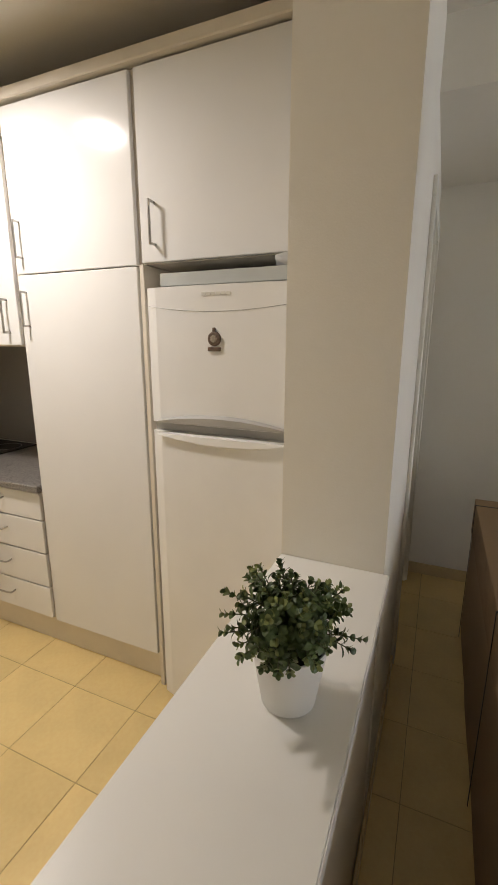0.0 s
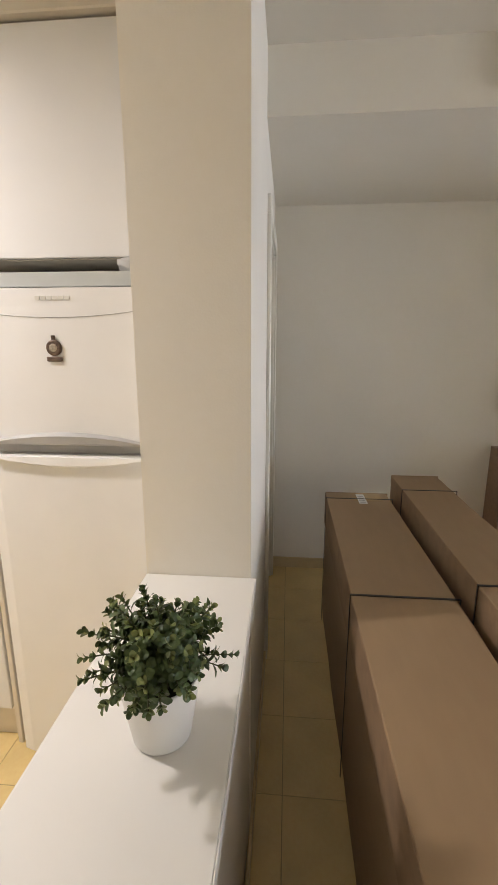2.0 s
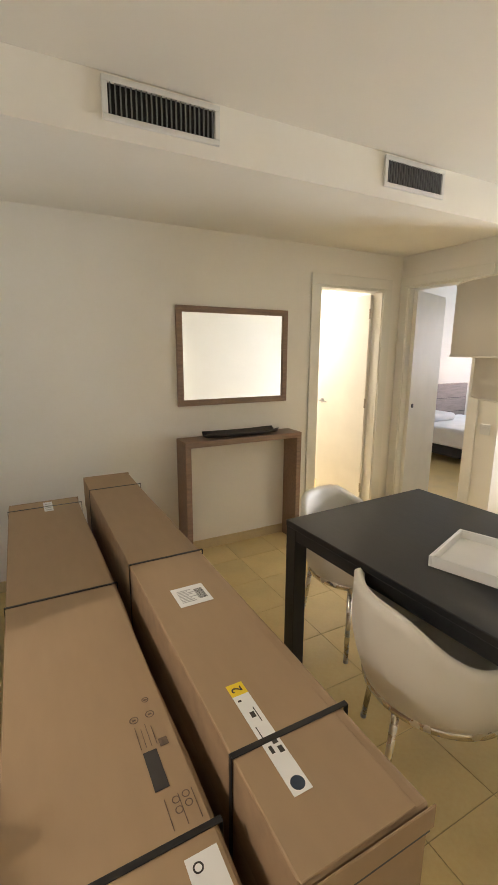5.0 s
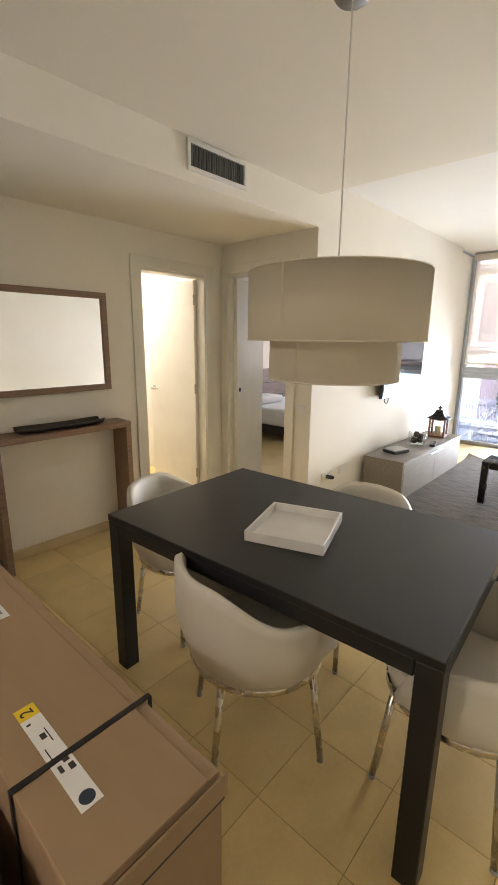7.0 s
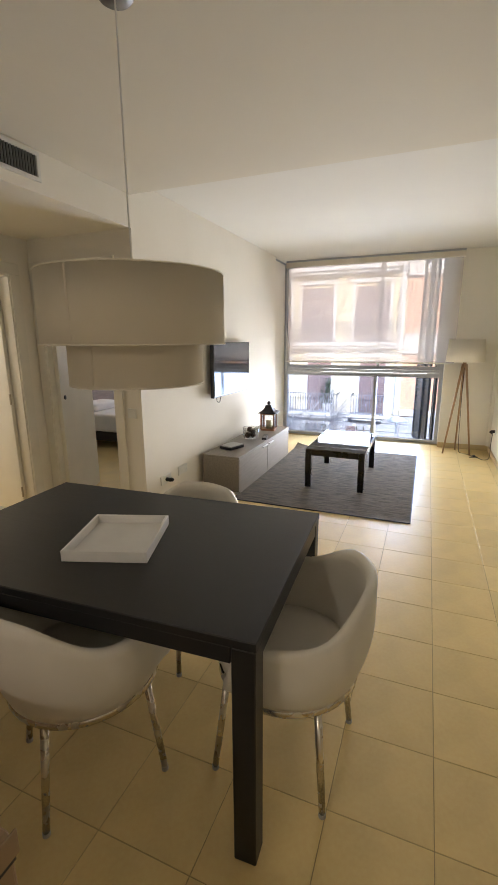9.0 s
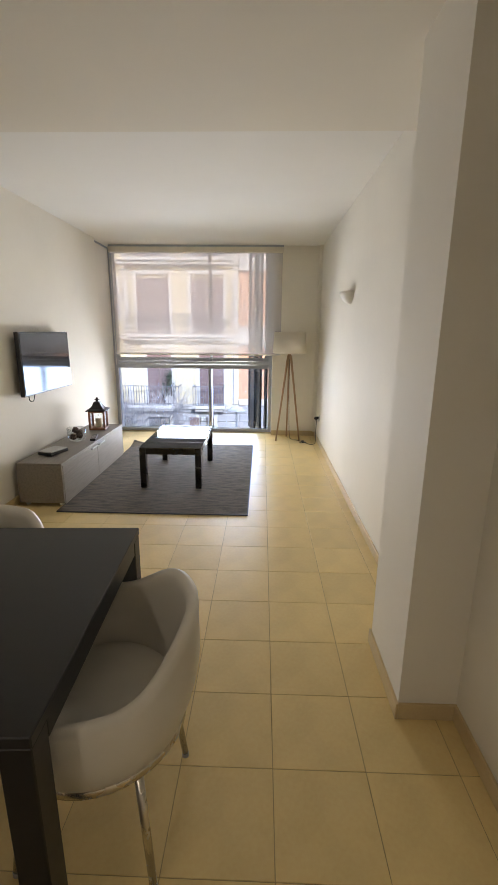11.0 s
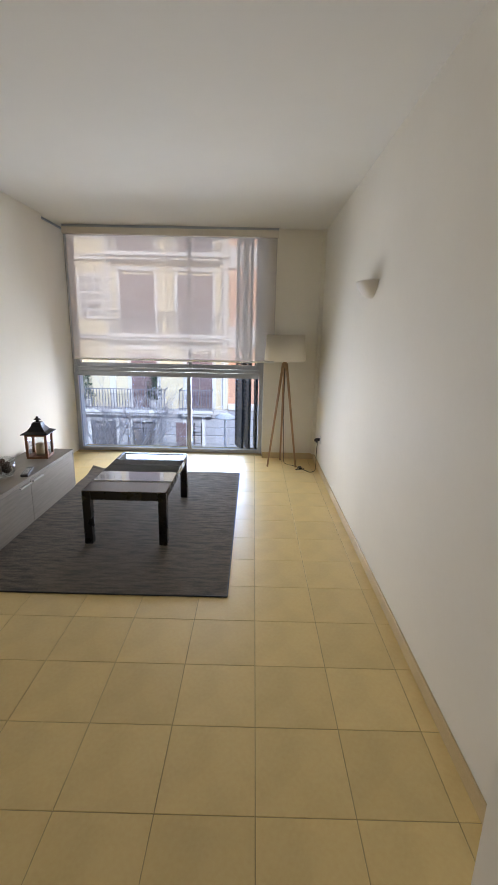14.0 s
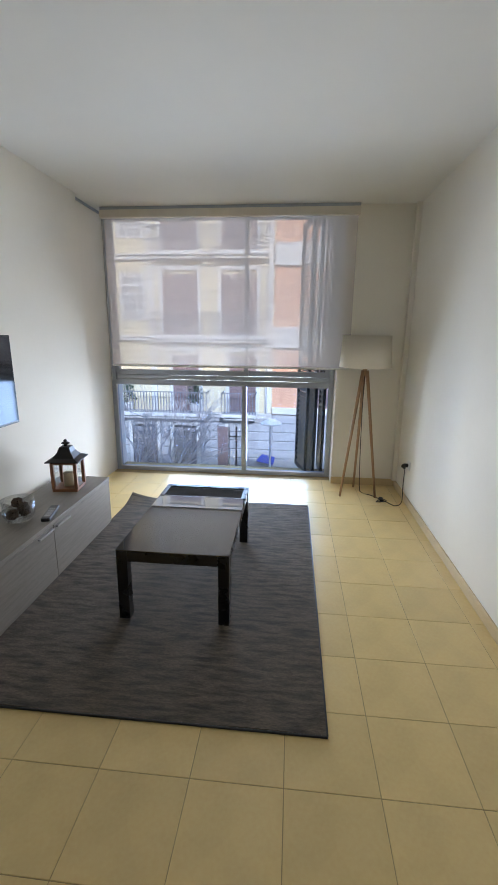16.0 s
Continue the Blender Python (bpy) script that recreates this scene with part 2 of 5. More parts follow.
BARK = mat("plane_tree_bark", (0.60, 0.55, 0.52), 0.9, vary=0.2, scale=6)
ASPH = mat("asphalt", (0.05, 0.05, 0.052), 0.9, vary=0.1, scale=2, grain=0.3)
PAVE = mat("pavement_slabs", (0.28, 0.27, 0.26), 0.85, vary=0.1, scale=1.5, grain=0.2)
BLUE = mat("blue_awning", (0.05, 0.07, 0.30), 0.8)
SHUTB = mat("black_louvre_shutter", (0.012, 0.013, 0.014), 0.45)
FOLI = mat("potted_shrub", (0.06, 0.09, 0.05), 0.7, vary=0.3, scale=10)

# ---- mesh helpers ----


def add_box(bm, x0, x1, y0, y1, z0, z1, bevel=0.0, seg=1):
    t = bmesh.new()
    bmesh.ops.create_cube(t, size=1)
    for v in t.verts:
        v.co = Vector((x0 + (v.co.x + 0.5) * (x1 - x0), y0 + (v.co.y + 0.5) * (y1 - y0), z0 + (v.co.z + 0.5) * (z1 - z0)))
    if bevel:
        bmesh.ops.bevel(t, geom=list(t.edges), offset=bevel, segments=seg, affect="EDGES", profile=0.6)
    me = bpy.data.meshes.new("t")
    t.to_mesh(me)
    t.free()
    bm.from_mesh(me)
    bpy.data.meshes.remove(me)
    return bm


def box(x0, x1, y0, y1, z0, z1, bevel=0.003, seg=1):
    return add_box(bmesh.new(), x0, x1, y0, y1, z0, z1, bevel, seg)


def boxes(rows, bevel=0.0):
    bm = bmesh.new()
    for r in rows:
        add_box(bm, *r, bevel)
    return bm


def lathe(profile, n=32, bm=None, centre=(0, 0)):
    """Turns (radius, height) pairs round the z axis."""
    bm = bm or bmesh.new()
    rings = []
    for r, z in profile:
        if r < 1e-6:
            rings.append([bm.verts.new((centre[0], centre[1], z))])
        else:
            rings.append([bm.verts.new((centre[0] + r * math.cos(2 * math.pi * i / n), centre[1] + r * math.sin(2 * math.pi * i / n), z)) for i in range(n)])
    for a, b in zip(rings, rings[1:]):
        for i in range(n):
            j = (i + 1) % n
            if len(a) == 1 and len(b) > 1:
                bm.faces.new((a[0], b[j], b[i]))
            elif len(b) == 1 and len(a) > 1:
                bm.faces.new((a[i], a[j], b[0]))
            elif len(a) > 1:
                bm.faces.new((a[i], a[j], b[j], b[i]))
    return bm


def tube(points, radii, n=8, bm=None, cap=True):
    """A round rod along points, with a radius at each."""
    bm = bm or bmesh.new()
    pts = [Vector(p) for p in points]
    if not hasattr(radii, "__len__"):
        radii = [radii] * len(pts)
    rings = []
    up = Vector((0, 0, 1))
    for i, p in enumerate(pts):
        d = (pts[min(i + 1, len(pts) - 1)] - pts[max(i - 1, 0)]).normalized()
        ref = up if abs(d.z) < 0.95 else Vector((1, 0, 0))
        a = d.cross(ref).normalized()
        b = d.cross(a)
        rings.append([bm.verts.new(p + (a * math.cos(2 * math.pi * k / n) + b * math.sin(2 * math.pi * k / n)) * radii[i]) for k in range(n)])
    for r, s in zip(rings, rings[1:]):
        for k in range(n):
            bm.faces.new((r[k], r[(k + 1) % n], s[(k + 1) % n], s[k]))
    if cap:
        bm.faces.new(rings[0])
        bm.faces.new(rings[-1][::-1])
    return bm


def bend(points, n=5):
    """Rounds a polyline by Catmull-Rom."""
    p = [Vector(q) for q in points]
    p = [p[0]] + p + [p[-1]]
    out = []
    for i in range(1, len(p) - 2):
        for k in range(n):
            t = k / n
            out.append(0.5 * ((2 * p[i]) + (p[i + 1] - p[i - 1]) * t + (2 * p[i - 1] - 5 * p[i] + 4 * p[i + 1] - p[i + 2]) * t * t
                              + (3 * p[i] - p[i - 1] - 3 * p[i + 1] + p[i + 2]) * t ** 3))
    return out + [p[-2]]


def finish(name, bm, material, smooth=False):
    bmesh.ops.recalc_face_normals(bm, faces=bm.faces)
    me = bpy.data.meshes.new(name)
    bm.to_mesh(me)
    bm.free()
    me.materials.append(material)
    if smooth:
        for p in me.polygons:
            p.use_smooth = True
    return me


def part(name, bm, material, parent, label="", smooth=False):
    ob = new(name, finish(name, bm, material, smooth))
    ob.parent = parent
    if label:
        tagged(ob, label)
    return ob


def thing(name, label, category, m=None, group="", kind=""):
    ob = new(name)
    ob.empty_display_size = 0.1
    if m is not None:
        ob.matrix_world = m
    return tagged(ob, label, category, group, kind)


def solid(name, bm, material, label, category, m=None, group="", kind="", smooth=False):
    ob = new(name, finish(name, bm, material, smooth))
    if m is not None:
        ob.matrix_world = m
    return tagged(ob, label, category, group, kind)


def structure(name, bm, material, label="", category=""):
    return tagged(new(name, finish(name, bm, material)), label, category, kind="structure")


def lettering(name, text, size, m, material, parent):
    """Raised letters of the built-in font as a mesh."""
    cu = bpy.data.curves.new(name, "FONT")
    cu.body, cu.size, cu.extrude = text, size, 0.0004
    cu.align_x, cu.align_y = "CENTER", "CENTER"
    tmp = new(name + "_tmp", cu)
    dg = bpy.context.evaluated_depsgraph_get()
    me = bpy.data.meshes.new_from_object(tmp.evaluated_get(dg))
    bpy.data.objects.remove(tmp)
    me.materials.clear()
    me.materials.append(material)
    ob = new(name, me)
    ob.parent = parent
    ob.matrix_local = m
    return ob


# ---- plan ----
XL, YM, XB, YT, YR = 0.385, 3.61, 3.94, 2.56, -0.465   # left wall, mirror wall, bedroom wall, TV wall, right wall
ZD, ZL, ZS = 2.585, 2.70, 2.36                       # dining ceiling, living ceiling, bulkhead underside
XE, XW, XI = 3.95, 8.02, 7.80                         # ceiling step, window plane, wall beside the window
ZT = 2.95

# floor slab, with tiles laid on it at the end of the file
floor = structure("floor", boxes([(-2.5, 8.3, -0.75, 5.6, -0.25, -0.0024)]), GROUT, "beige square floor tiles with dark joints", "floor")

structure("wall_left", boxes([
    (0.085, XL, 1.857, 2.05, -0.01, ZT), (0.235, XL, 2.05, 2.70, -0.01, ZT), (0.235, XL, 2.70, 3.50, 2.06, ZT), (0.235, XL, 3.50, YM, -0.01, ZT)]),
    WALL, "off-white painted plaster wall with a pillar end", "wall")
structure("wall_half", box(0.10, XL - 0.005, -0.57, 1.857, -0.01, 0.868, 0.0), WALL, "low painted partition between kitchen and dining area", "wall")
structure("wall_mirror", boxes([
    (0.235, 3.025, YM, YM + 0.12, -0.01, ZT), (3.025, 3.745, YM, YM + 0.12, 2.07, ZT), (3.745, XB, YM, YM + 0.12, -0.01, ZT)]),
    WALL, "off-white painted plaster wall", "wall")
structure("wall_bedroom", boxes([
    (XB, XB + 0.12, YT + 0.12, 2.80, -0.01, ZT), (XB, XB + 0.12, 2.80, 3.53, 2.10, ZT), (XB, XB + 0.12, 3.53, 5.5, -0.01, ZT)]),
    WALL, "off-white painted plaster wall with a doorway", "wall")
structure("wall_tv", boxes([(XB, 7.32, YT, YT + 0.12, -0.01, ZT), (7.32, 8.30, YT + 0.07, YT + 0.19, -0.01, ZT)]), WALL, "white plaster wall behind the television", "wall")
structure("wall_right", boxes([
    (3.19, XI, YR - 0.12, YR, -0.01, ZT), (2.745, 3.19, -0.60, -0.225, -0.01, ZT), (-2.5, 2.745, -0.60, -0.46, -0.01, ZT)]),
    WALL, "white plaster wall with a pier", "wall")
structure("wall_window", boxes([
    (XI, 8.30, YR - 0.12, 0.20, -0.01, ZT), (7.95, 8.30, 0.20, 2.63, 2.745, ZT)]), WALL, "white plaster wall beside the window", "wall")
structure("wall_outer", boxes([
    (8.0, 8.30, 2.75, 3.6, -0.01, ZT), (8.0, 8.30, 3.6, 5.1, -0.01, 0.9), (8.0, 8.30, 3.6, 5.1, 2.2, ZT), (8.0, 8.30, 5.1, 5.6, -0.01, ZT),
    (XB + 0.12, 8.0, 5.5, 5.6, -0.01, ZT), (-2.5, -2.4, -0.46, 2.72, -0.01, ZT), (-2.4, 0.235, 2.72, 2.82, -0.01, ZT)]), WALL, "plain outer walls", "wall")
structure("wall_bathroom", boxes([(2.3, 2.4, YM + 0.12, 5.5, -0.01, ZT), (2.4, XB, 5.4, 5.5, -0.01, ZT)]), WTILE, "white tiled bathroom wall", "wall")
structure("ceiling_dining", boxes([(-2.5, XE, -0.6, 2.7, ZD, ZT + 0.1)]), CEILD, "flat ceiling in a cream dimmed for weaker light, lower than in the living area", "ceiling")
structure("ceiling_living", boxes([(XE, 8.3, -0.6, 2.8, ZL, ZT + 0.1)]), CEIL, "flat white ceiling", "ceiling")
structure("ceiling_bulkhead", boxes([(0.235, XB, YT, YM + 0.12, ZS, ZD), (0.235, XB, 2.7, YM + 0.12, ZD, ZT + 0.1)]), WALL, "white dropped bulkhead with air vents", "ceiling")
structure("ceiling_back_rooms", boxes([(2.3, XB, YM + 0.12, 5.6, 2.42, 2.6), (XB + 0.06, 8.3, 2.68, 5.6, 2.62, 2.8)]), CEIL, "white ceiling", "ceiling")
structure("baseboard", boxes([
    (XL, 2.94, YM - 0.012, YM, 0, 0.075), (4.0, 7.32, YT - 0.012, YT, 0, 0.075), (3.19, XI, YR, YR + 0.012, 0, 0.075),
    (3.19, 3.202, YR + 0.012, -0.225, 0, 0.075), (2.733, 3.202, -0.225, -0.213, 0, 0.075), (2.733, 2.745, -0.46, -0.225, 0, 0.075), (0.5, 2.733, -0.46, -0.448, 0, 0.075),
    (XI - 0.012, XI, YR + 0.012, 0.20, 0, 0.075), (XL, XL + 0.01, -0.4, 2.62, 0, 0.07)], 0.002), BASE, "beige tiled baseboard", "baseboard")

# ---- doors ----


def casing(name, axis, at, side, lo, hi, top, w=0.075, t=0.016, depth=0.13, label="cream painted door casing"):
    """A door's frame round an opening from lo to hi on a wall at `at`, whose room lies on `side` (+1 or -1) of it."""
    door = thing(name, label, "door frame", kind="structure")
    f0, f1 = (at, at + side * t) if side > 0 else (at + side * t, at)
    j0, j1 = (at - depth, at + 0.004) if side > 0 else (at - 0.004, at + depth)
    rows = {"casing_post": [(lo - w, lo + 0.01, 0, top), (hi - 0.01, hi + w, 0, top)], "casing_head": [(lo - w, hi + w, top, top + w)]}
    for n, rr in rows.items():
        for a, b, z0, z1 in rr:
            bm = box(a, b, f0, f1, z0, z1, 0.003) if axis == "y" else box(f0, f1, a, b, z0, z1, 0.003)
            part(n, bm, TRIM, door)
    for a, b, z0, z1 in [(lo, lo + 0.02, 0, top - 0.02), (hi - 0.02, hi, 0, top - 0.02), (lo, hi, top - 0.02, top)]:
        bm = box(a, b, j0, j1, z0, z1, 0.002) if axis == "y" else box(j0, j1, a, b, z0, z1, 0.002)
        part("jamb", bm, TRIM, door)
    return door


casing("door_frame_1", "x", XL, 1, 2.72, 3.48, 2.06)
casing("door_frame_2", "y", YM, -1, 3.035, 3.735, 2.07, 0.085)
casing("door_frame_3", "x", XB, -1, 2.81, 3.525, 2.10, 0.08)


def lever(parent, x, y, z, side=1, run=1):
    part("handle_rose", tube([(x, y, z), (x, y + 0.008 * side, z)], 0.024, 16), STEEL, parent, "steel handle rose")
    part("door_handle", tube(bend([(x, y, z), (x, y + 0.045 * side, z), (x + 0.02 * run, y + 0.05 * side, z), (x + 0.11 * run, y + 0.05 * side, z)], 4), 0.008, 8), STEEL, parent, "steel lever handle", True)


# the closed door in the left wall
d = thing("door_1", "cream closed door in the left wall", "door", pose(0.33, 2.745, 0.01), kind="structure")
part("leaf", box(-0.035, 0, 0, 0.71, 0, 2.02, 0.003), TRIM, d)
part("handle_rose", tube([(0, 0.66, 1.02), (0.01, 0.66, 1.02)], 0.02, 12), BLACKP, d)
part("keyhole_plate", tube([(0, 0.66, 0.9), (0.006, 0.66, 0.9)], 0.018, 12), BLACKP, d)
# bathroom door, opened inwards, hinged on the right jamb
d = thing("door_2", "cream door standing open into the bathroom", "door", pose(3.712, YM + 0.10, 0.01, 0, 0, 93), kind="structure")
part("leaf", box(0, 0.66, 0, 0.035, 0, 2.03, 0.003), TRIM, d)
lever(d, 0.60, 0.035, 1.02, 1, -1)
for z in (0.22, 1.05, 1.86):
    part("hinge", tube([(-0.006, 0.04, z - 0.045), (-0.006, 0.04, z + 0.045)], 0.008, 8), BRASS, d, "satin metal hinge")
# bedroom door, opened inwards, hinged on the left jamb
d = thing("door_3", "cream door standing open into the bedroom", "door", pose(XB + 0.05, 3.50, 0.01, 0, 0, 20), kind="structure")
part("leaf", box(0, 0.72, -0.035, 0, 0, 2.06, 0.003), TRIM, d)
part("keyhole_plate", tube([(0.07, -0.035, 1.03), (0.07, -0.041, 1.03)], 0.02, 12), BLACKP, d, "dark keyhole plate")

# ---- kitchen ----
YC = 2.09   # cabinet fronts


def bow_handle(parent, x, y, z, length=0.13, upright=True):
    a = length / 2
    if upright:
        pts = [(x, y, z - a), (x, y - 0.028, z - a), (x, y - 0.03, z - a + 0.006), (x, y - 0.03, z + a - 0.006), (x, y - 0.028, z + a), (x, y, z + a)]
    else:
        pts = [(x - a, y, z), (x - a + 0.006, y - 0.026, z - 0.004), (x, y - 0.03, z - 0.006), (x + a - 0.006, y - 0.026, z - 0.004), (x + a, y, z)]
    return part("handle", tube(bend(pts, 3), 0.0048, 8), STEEL, parent, "steel bow handle", True)


def cabinet(name, label, x0, x1, z0, z1, fronts, yb=2.70, category="cabinet"):
    """A box of carcass panels with fronts (z0, z1, handle x, handle z, upright)."""
    c = thing(name, label, category, pose((x0 + x1) / 2, YC, 0))
    w = (x1 - x0) / 2
    part("body", boxes([(-w, -w + 0.016, 0.022, yb - YC, z0, z1), (w - 0.016, w, 0.022, yb - YC, z0, z1), (-w + 0.016, w - 0.016, 0.022, yb - YC, z0, z0 + 0.016),
                        (-w + 0.016, w - 0.016, 0.022, yb - YC, z1 - 0.016, z1), (-w + 0.016, w - 0.016, yb - YC - 0.01, yb - YC, z0 + 0.016, z1 - 0.016)]), CORN, c)
    for f0, f1, hx, hz, up in fronts:
        f = part("door" if up else "drawer_front", box(-w + 0.009, w - 0.009, 0, 0.019, f0 + 0.002, f1 - 0.002, 0.0025), LAMI, c)
        bow_handle(f, hx, 0, hz, 0.135 if up else 0.12, up)
    return c


cabinet("tall_cabinet", "tall white glossy kitchen cabinet with steel bow handles", -1.19, -0.56, 0.155, 2.41,
        [(0.155, 1.792, -0.265, 1.655, True), (1.792, 2.405, -0.265, 1.925, True)])
cabinet("top_cabinet", "white glossy cabinet above the fridge", -0.555, 0.115, 1.797, 2.41, [(1.797, 2.405, -0.265, 1.925, True)])
cabinet("wall_cabinet", "white glossy kitchen wall cabinet", -1.83, -1.195, 1.50, 2.41, [(1.505, 2.405, 0.25, 1.63, True)])
cabinet("wall_cabinet", "white glossy kitchen wall cabinet", -2.4, -1.835, 1.50, 2.41, [(1.505, 2.405, 0.22, 1.63, True)])
for x0, x1 in ((-1.83, -1.195), (-2.4, -1.835)):
    cabinet("drawer_unit", "white kitchen drawer unit with four drawers", x0, x1, 0.155, 0.83,
            [(0.685, 0.825, 0, 0.775, False), (0.512, 0.683, 0, 0.615, False), (0.330, 0.510, 0, 0.435, False), (0.158, 0.328, 0, 0.26, False)])
solid("cornice", box(-2.4, 0.115, YC - 0.02, YC + 0.1, 2.412, 2.452, 0.004), CORN, "cream wooden cornice along the tops of the cabinets", "cornice")
solid("fridge_side_panel", box(-0.559, -0.540, YC + 0.0, 2.70, 0.0, 1.795, 0.002), CORN, "cream panel between tall cabinet and fridge", "panel")
solid("plinth", box(-2.4, -0.562, YC + 0.04, YC + 0.058, 0.0, 0.152, 0.002), CORN, "cream plinth board under the kitchen cabinets", "plinth")
solid("worktop", box(-2.4, -1.193, YC - 0.02, 2.70, 0.832, 0.866, 0.004), GRANITE, "grey speckled granite worktop", "worktop")
solid("splashback", box(-2.4, -1.193, 2.70, 2.718, 0.868, 1.50, 0.002), GRANITE, "grey granite splashback behind the hob", "splashback")
hob = thing("hob", "black glass hob set in the worktop", "hob", pose(-2.13, 2.42, 0.868))
part("glass_plate", box(-0.265, 0.265, -0.25, 0.25, 0, 0.006, 0.002), BLACKG, hob)
for px, py in ((-0.14, -0.11), (0.14, -0.11), (-0.14, 0.12), (0.14, 0.12)):
    part("cooking_zone", lathe([(0.085, 0.0062), (0.088, 0.0066), (0.091, 0.0062)], 28, centre=(px, py)), GREY_P, hob)


def fridge():
    f = thing("fridge", "white two-door fridge freezer between the cabinets", "fridge", pose(-0.20, 2.02, 0))
    w = 0.285
    part("body", box(-w + 0.003, w - 0.003, 0.065, 0.64, 0.02, 1.70, 0.006), FRID, f)

    def door(name, z0, z1):
        bm = bmesh.new()
        n = 14
        sec = [(-w + 2 * w * i / n) for i in range(n + 1)]
        outer = [(x, -0.006 * (1 - (x / w) ** 2) + (0.010 if abs(x) > w * 0.985 else 0)) for x in sec]
        ring = outer + [(w, 0.06), (-w, 0.06)]
        lo = [bm.verts.new((x, y, z0)) for x, y in ring]
        hi = [bm.verts.new((x, y, z1)) for x, y in ring]
        for i in range(len(ring)):
            j = (i + 1) % len(ring)
            bm.faces.new((lo[i], lo[j], hi[j], hi[i]))
        bm.faces.new(lo[::-1]), bm.faces.new(hi)
        return part(name, bm, FRID, f)
    top = door("freezer_door", 1.238, 1.705)
    low = door("fridge_door", 0.05, 1.205)
    # curved grips above and under the gap
    for p, z, s in ((top, 1.242, 1), (low, 1.200, -1)):
        bm = bmesh.new()
        n = 16
        rows = []
        for i in range(n + 1):
            x = -w * 0.88 + 1.76 * w * i / n
            h = 0.034 * (1 - (2 * i / n - 1) ** 2) + 0.004
            rows.append([bm.verts.new(q) for q in ((x, -0.004, z), (x, -0.018, z), (x, -0.020, z + s * h * 0.7), (x, -0.004, z + s * h))])
        for a, b in zip(rows, rows[1:]):
            for k in range(3):
                bm.faces.new((a[k], b[k], b[k + 1], a[k + 1]))
        part("grip", bm, FRID if s < 0 else GREY_P, p, "curved moulded grip")
    part("gap_trim", box(-w + 0.004, w - 0.004, 0.02, 0.064, 1.206, 1.237, 0.001), GREY_P, f)
    part("badge", boxes([(-0.06 + 0.018 * i, -0.046 + 0.018 * i, -0.0085, -0.004, 1.672, 1.682) for i in range(6)]), VENTW, top, "small grey maker's badge")
    arc = [(-w * 0.96 + 1.92 * w * i / 16, -0.0065 + 0.0062 * (2 * i / 16 - 1) ** 2, 1.622 + 0.022 * (2 * i / 16 - 1) ** 2) for i in range(17)]
    part("moulded_line", tube(arc, 0.0012, 6), GREY_P, top, "thin curved moulded line")
    for x in (-0.24, 0.24):
        part("foot", tube([(x, 0.08, 0), (x, 0.08, 0.05)], 0.018, 10), BLACKP, f)
    part("kick_panel", box(-w + 0.01, w - 0.01, 0.03, 0.06, 0.012, 0.05, 0.002), FRID, f)
    return f


fridge()
mag = thing("fridge_magnet", "round bronze souvenir magnet on the freezer door", "magnet", pose(-0.215, 2.013, 1.535, 90, 0, 0))
MAGM = mat("magnet_bronze", (0.16, 0.11, 0.08), 0.5, metal=0.3, vary=0.25, scale=120)
MAGI = mat("magnet_pale", (0.42, 0.36, 0.28), 0.5, vary=0.2, scale=150)
part("disc", lathe([(0, 0.007), (0.019, 0.007), (0.023, 0.005), (0.024, 0.0)], 24), MAGM, mag)
part("relief", lathe([(0.0, 0.0095), (0.010, 0.009), (0.013, 0.0072)], 7), MAGI, mag)
part("crown", box(-0.005, 0.005, 0.023, 0.036, 0, 0.006, 0.001), MAGM, mag)
part("ribbon", box(-0.024, 0.024, -0.040, -0.026, 0, 0.006, 0.002), MAGM, mag)
solid("baking_tray", boxes([(-0.235, 0.235, 0.0, 0.42, 0, 0.006), (-0.255, 0.255, -0.02, 0.0, 0.006, 0.048), (-0.255, -0.235, 0.0, 0.42, 0.006, 0.048), (0.235, 0.255, 0.0, 0.42, 0.006, 0.048), (-0.255, 0.255, 0.42, 0.44, 0.006, 0.048)], 0.002),
      mat("pale_grey_enamel", (0.50, 0.52, 0.50), 0.35), "pale flat tray lying on top of the fridge", "tray", pose(-0.19, 2.07, 1.706))
bag = bmesh.new()
bmesh.ops.create_icosphere(bag, subdivisions=3, radius=0.05)
for v in bag.verts:
    v.co = v.co * (1 + 0.45 * noise.noise(v.co * 28)) * 1.0
    v.co.z = max(v.co.z * 0.6, -0.024)
solid("plastic_bag", bag, GREY_P, "crumpled grey plastic bag on the tray", "bag", pose(0.03, 2.10, 1.766) @ Matrix.Scale(1.15, 4), smooth=True)

# kitchen ceiling lamp
kl = thing("ceiling_lamp", "round white kitchen ceiling lamp, switched on", "lamp", pose(-1.15, 1.54, ZD))
part("housing", lathe([(0, -0.004), (0.15, -0.004), (0.155, -0.03), (0.15, -0.05)], 32), PLASTW, kl)
part("diffuser", lathe([(0.148, -0.05), (0.14, -0.058), (0.09, -0.064), (0.0, -0.066)], 32), mat("lamp_diffuser", (1.0, 0.95, 0.86), 0.5, emit=0.5), kl)

bc = thing("counter_top", "white lacquered breakfast counter on the low partition", "counter")
part("top", box(0.087, 0.3975, -0.55, 1.855, 0.870, 0.902, 0.002, 2), LEDGE, bc)
for x in (0.085, 0.398):
    part("edge_band", box(x, x + 0.002, -0.55, 1.855, 0.8705, 0.9005, 0), LEDGE, bc)


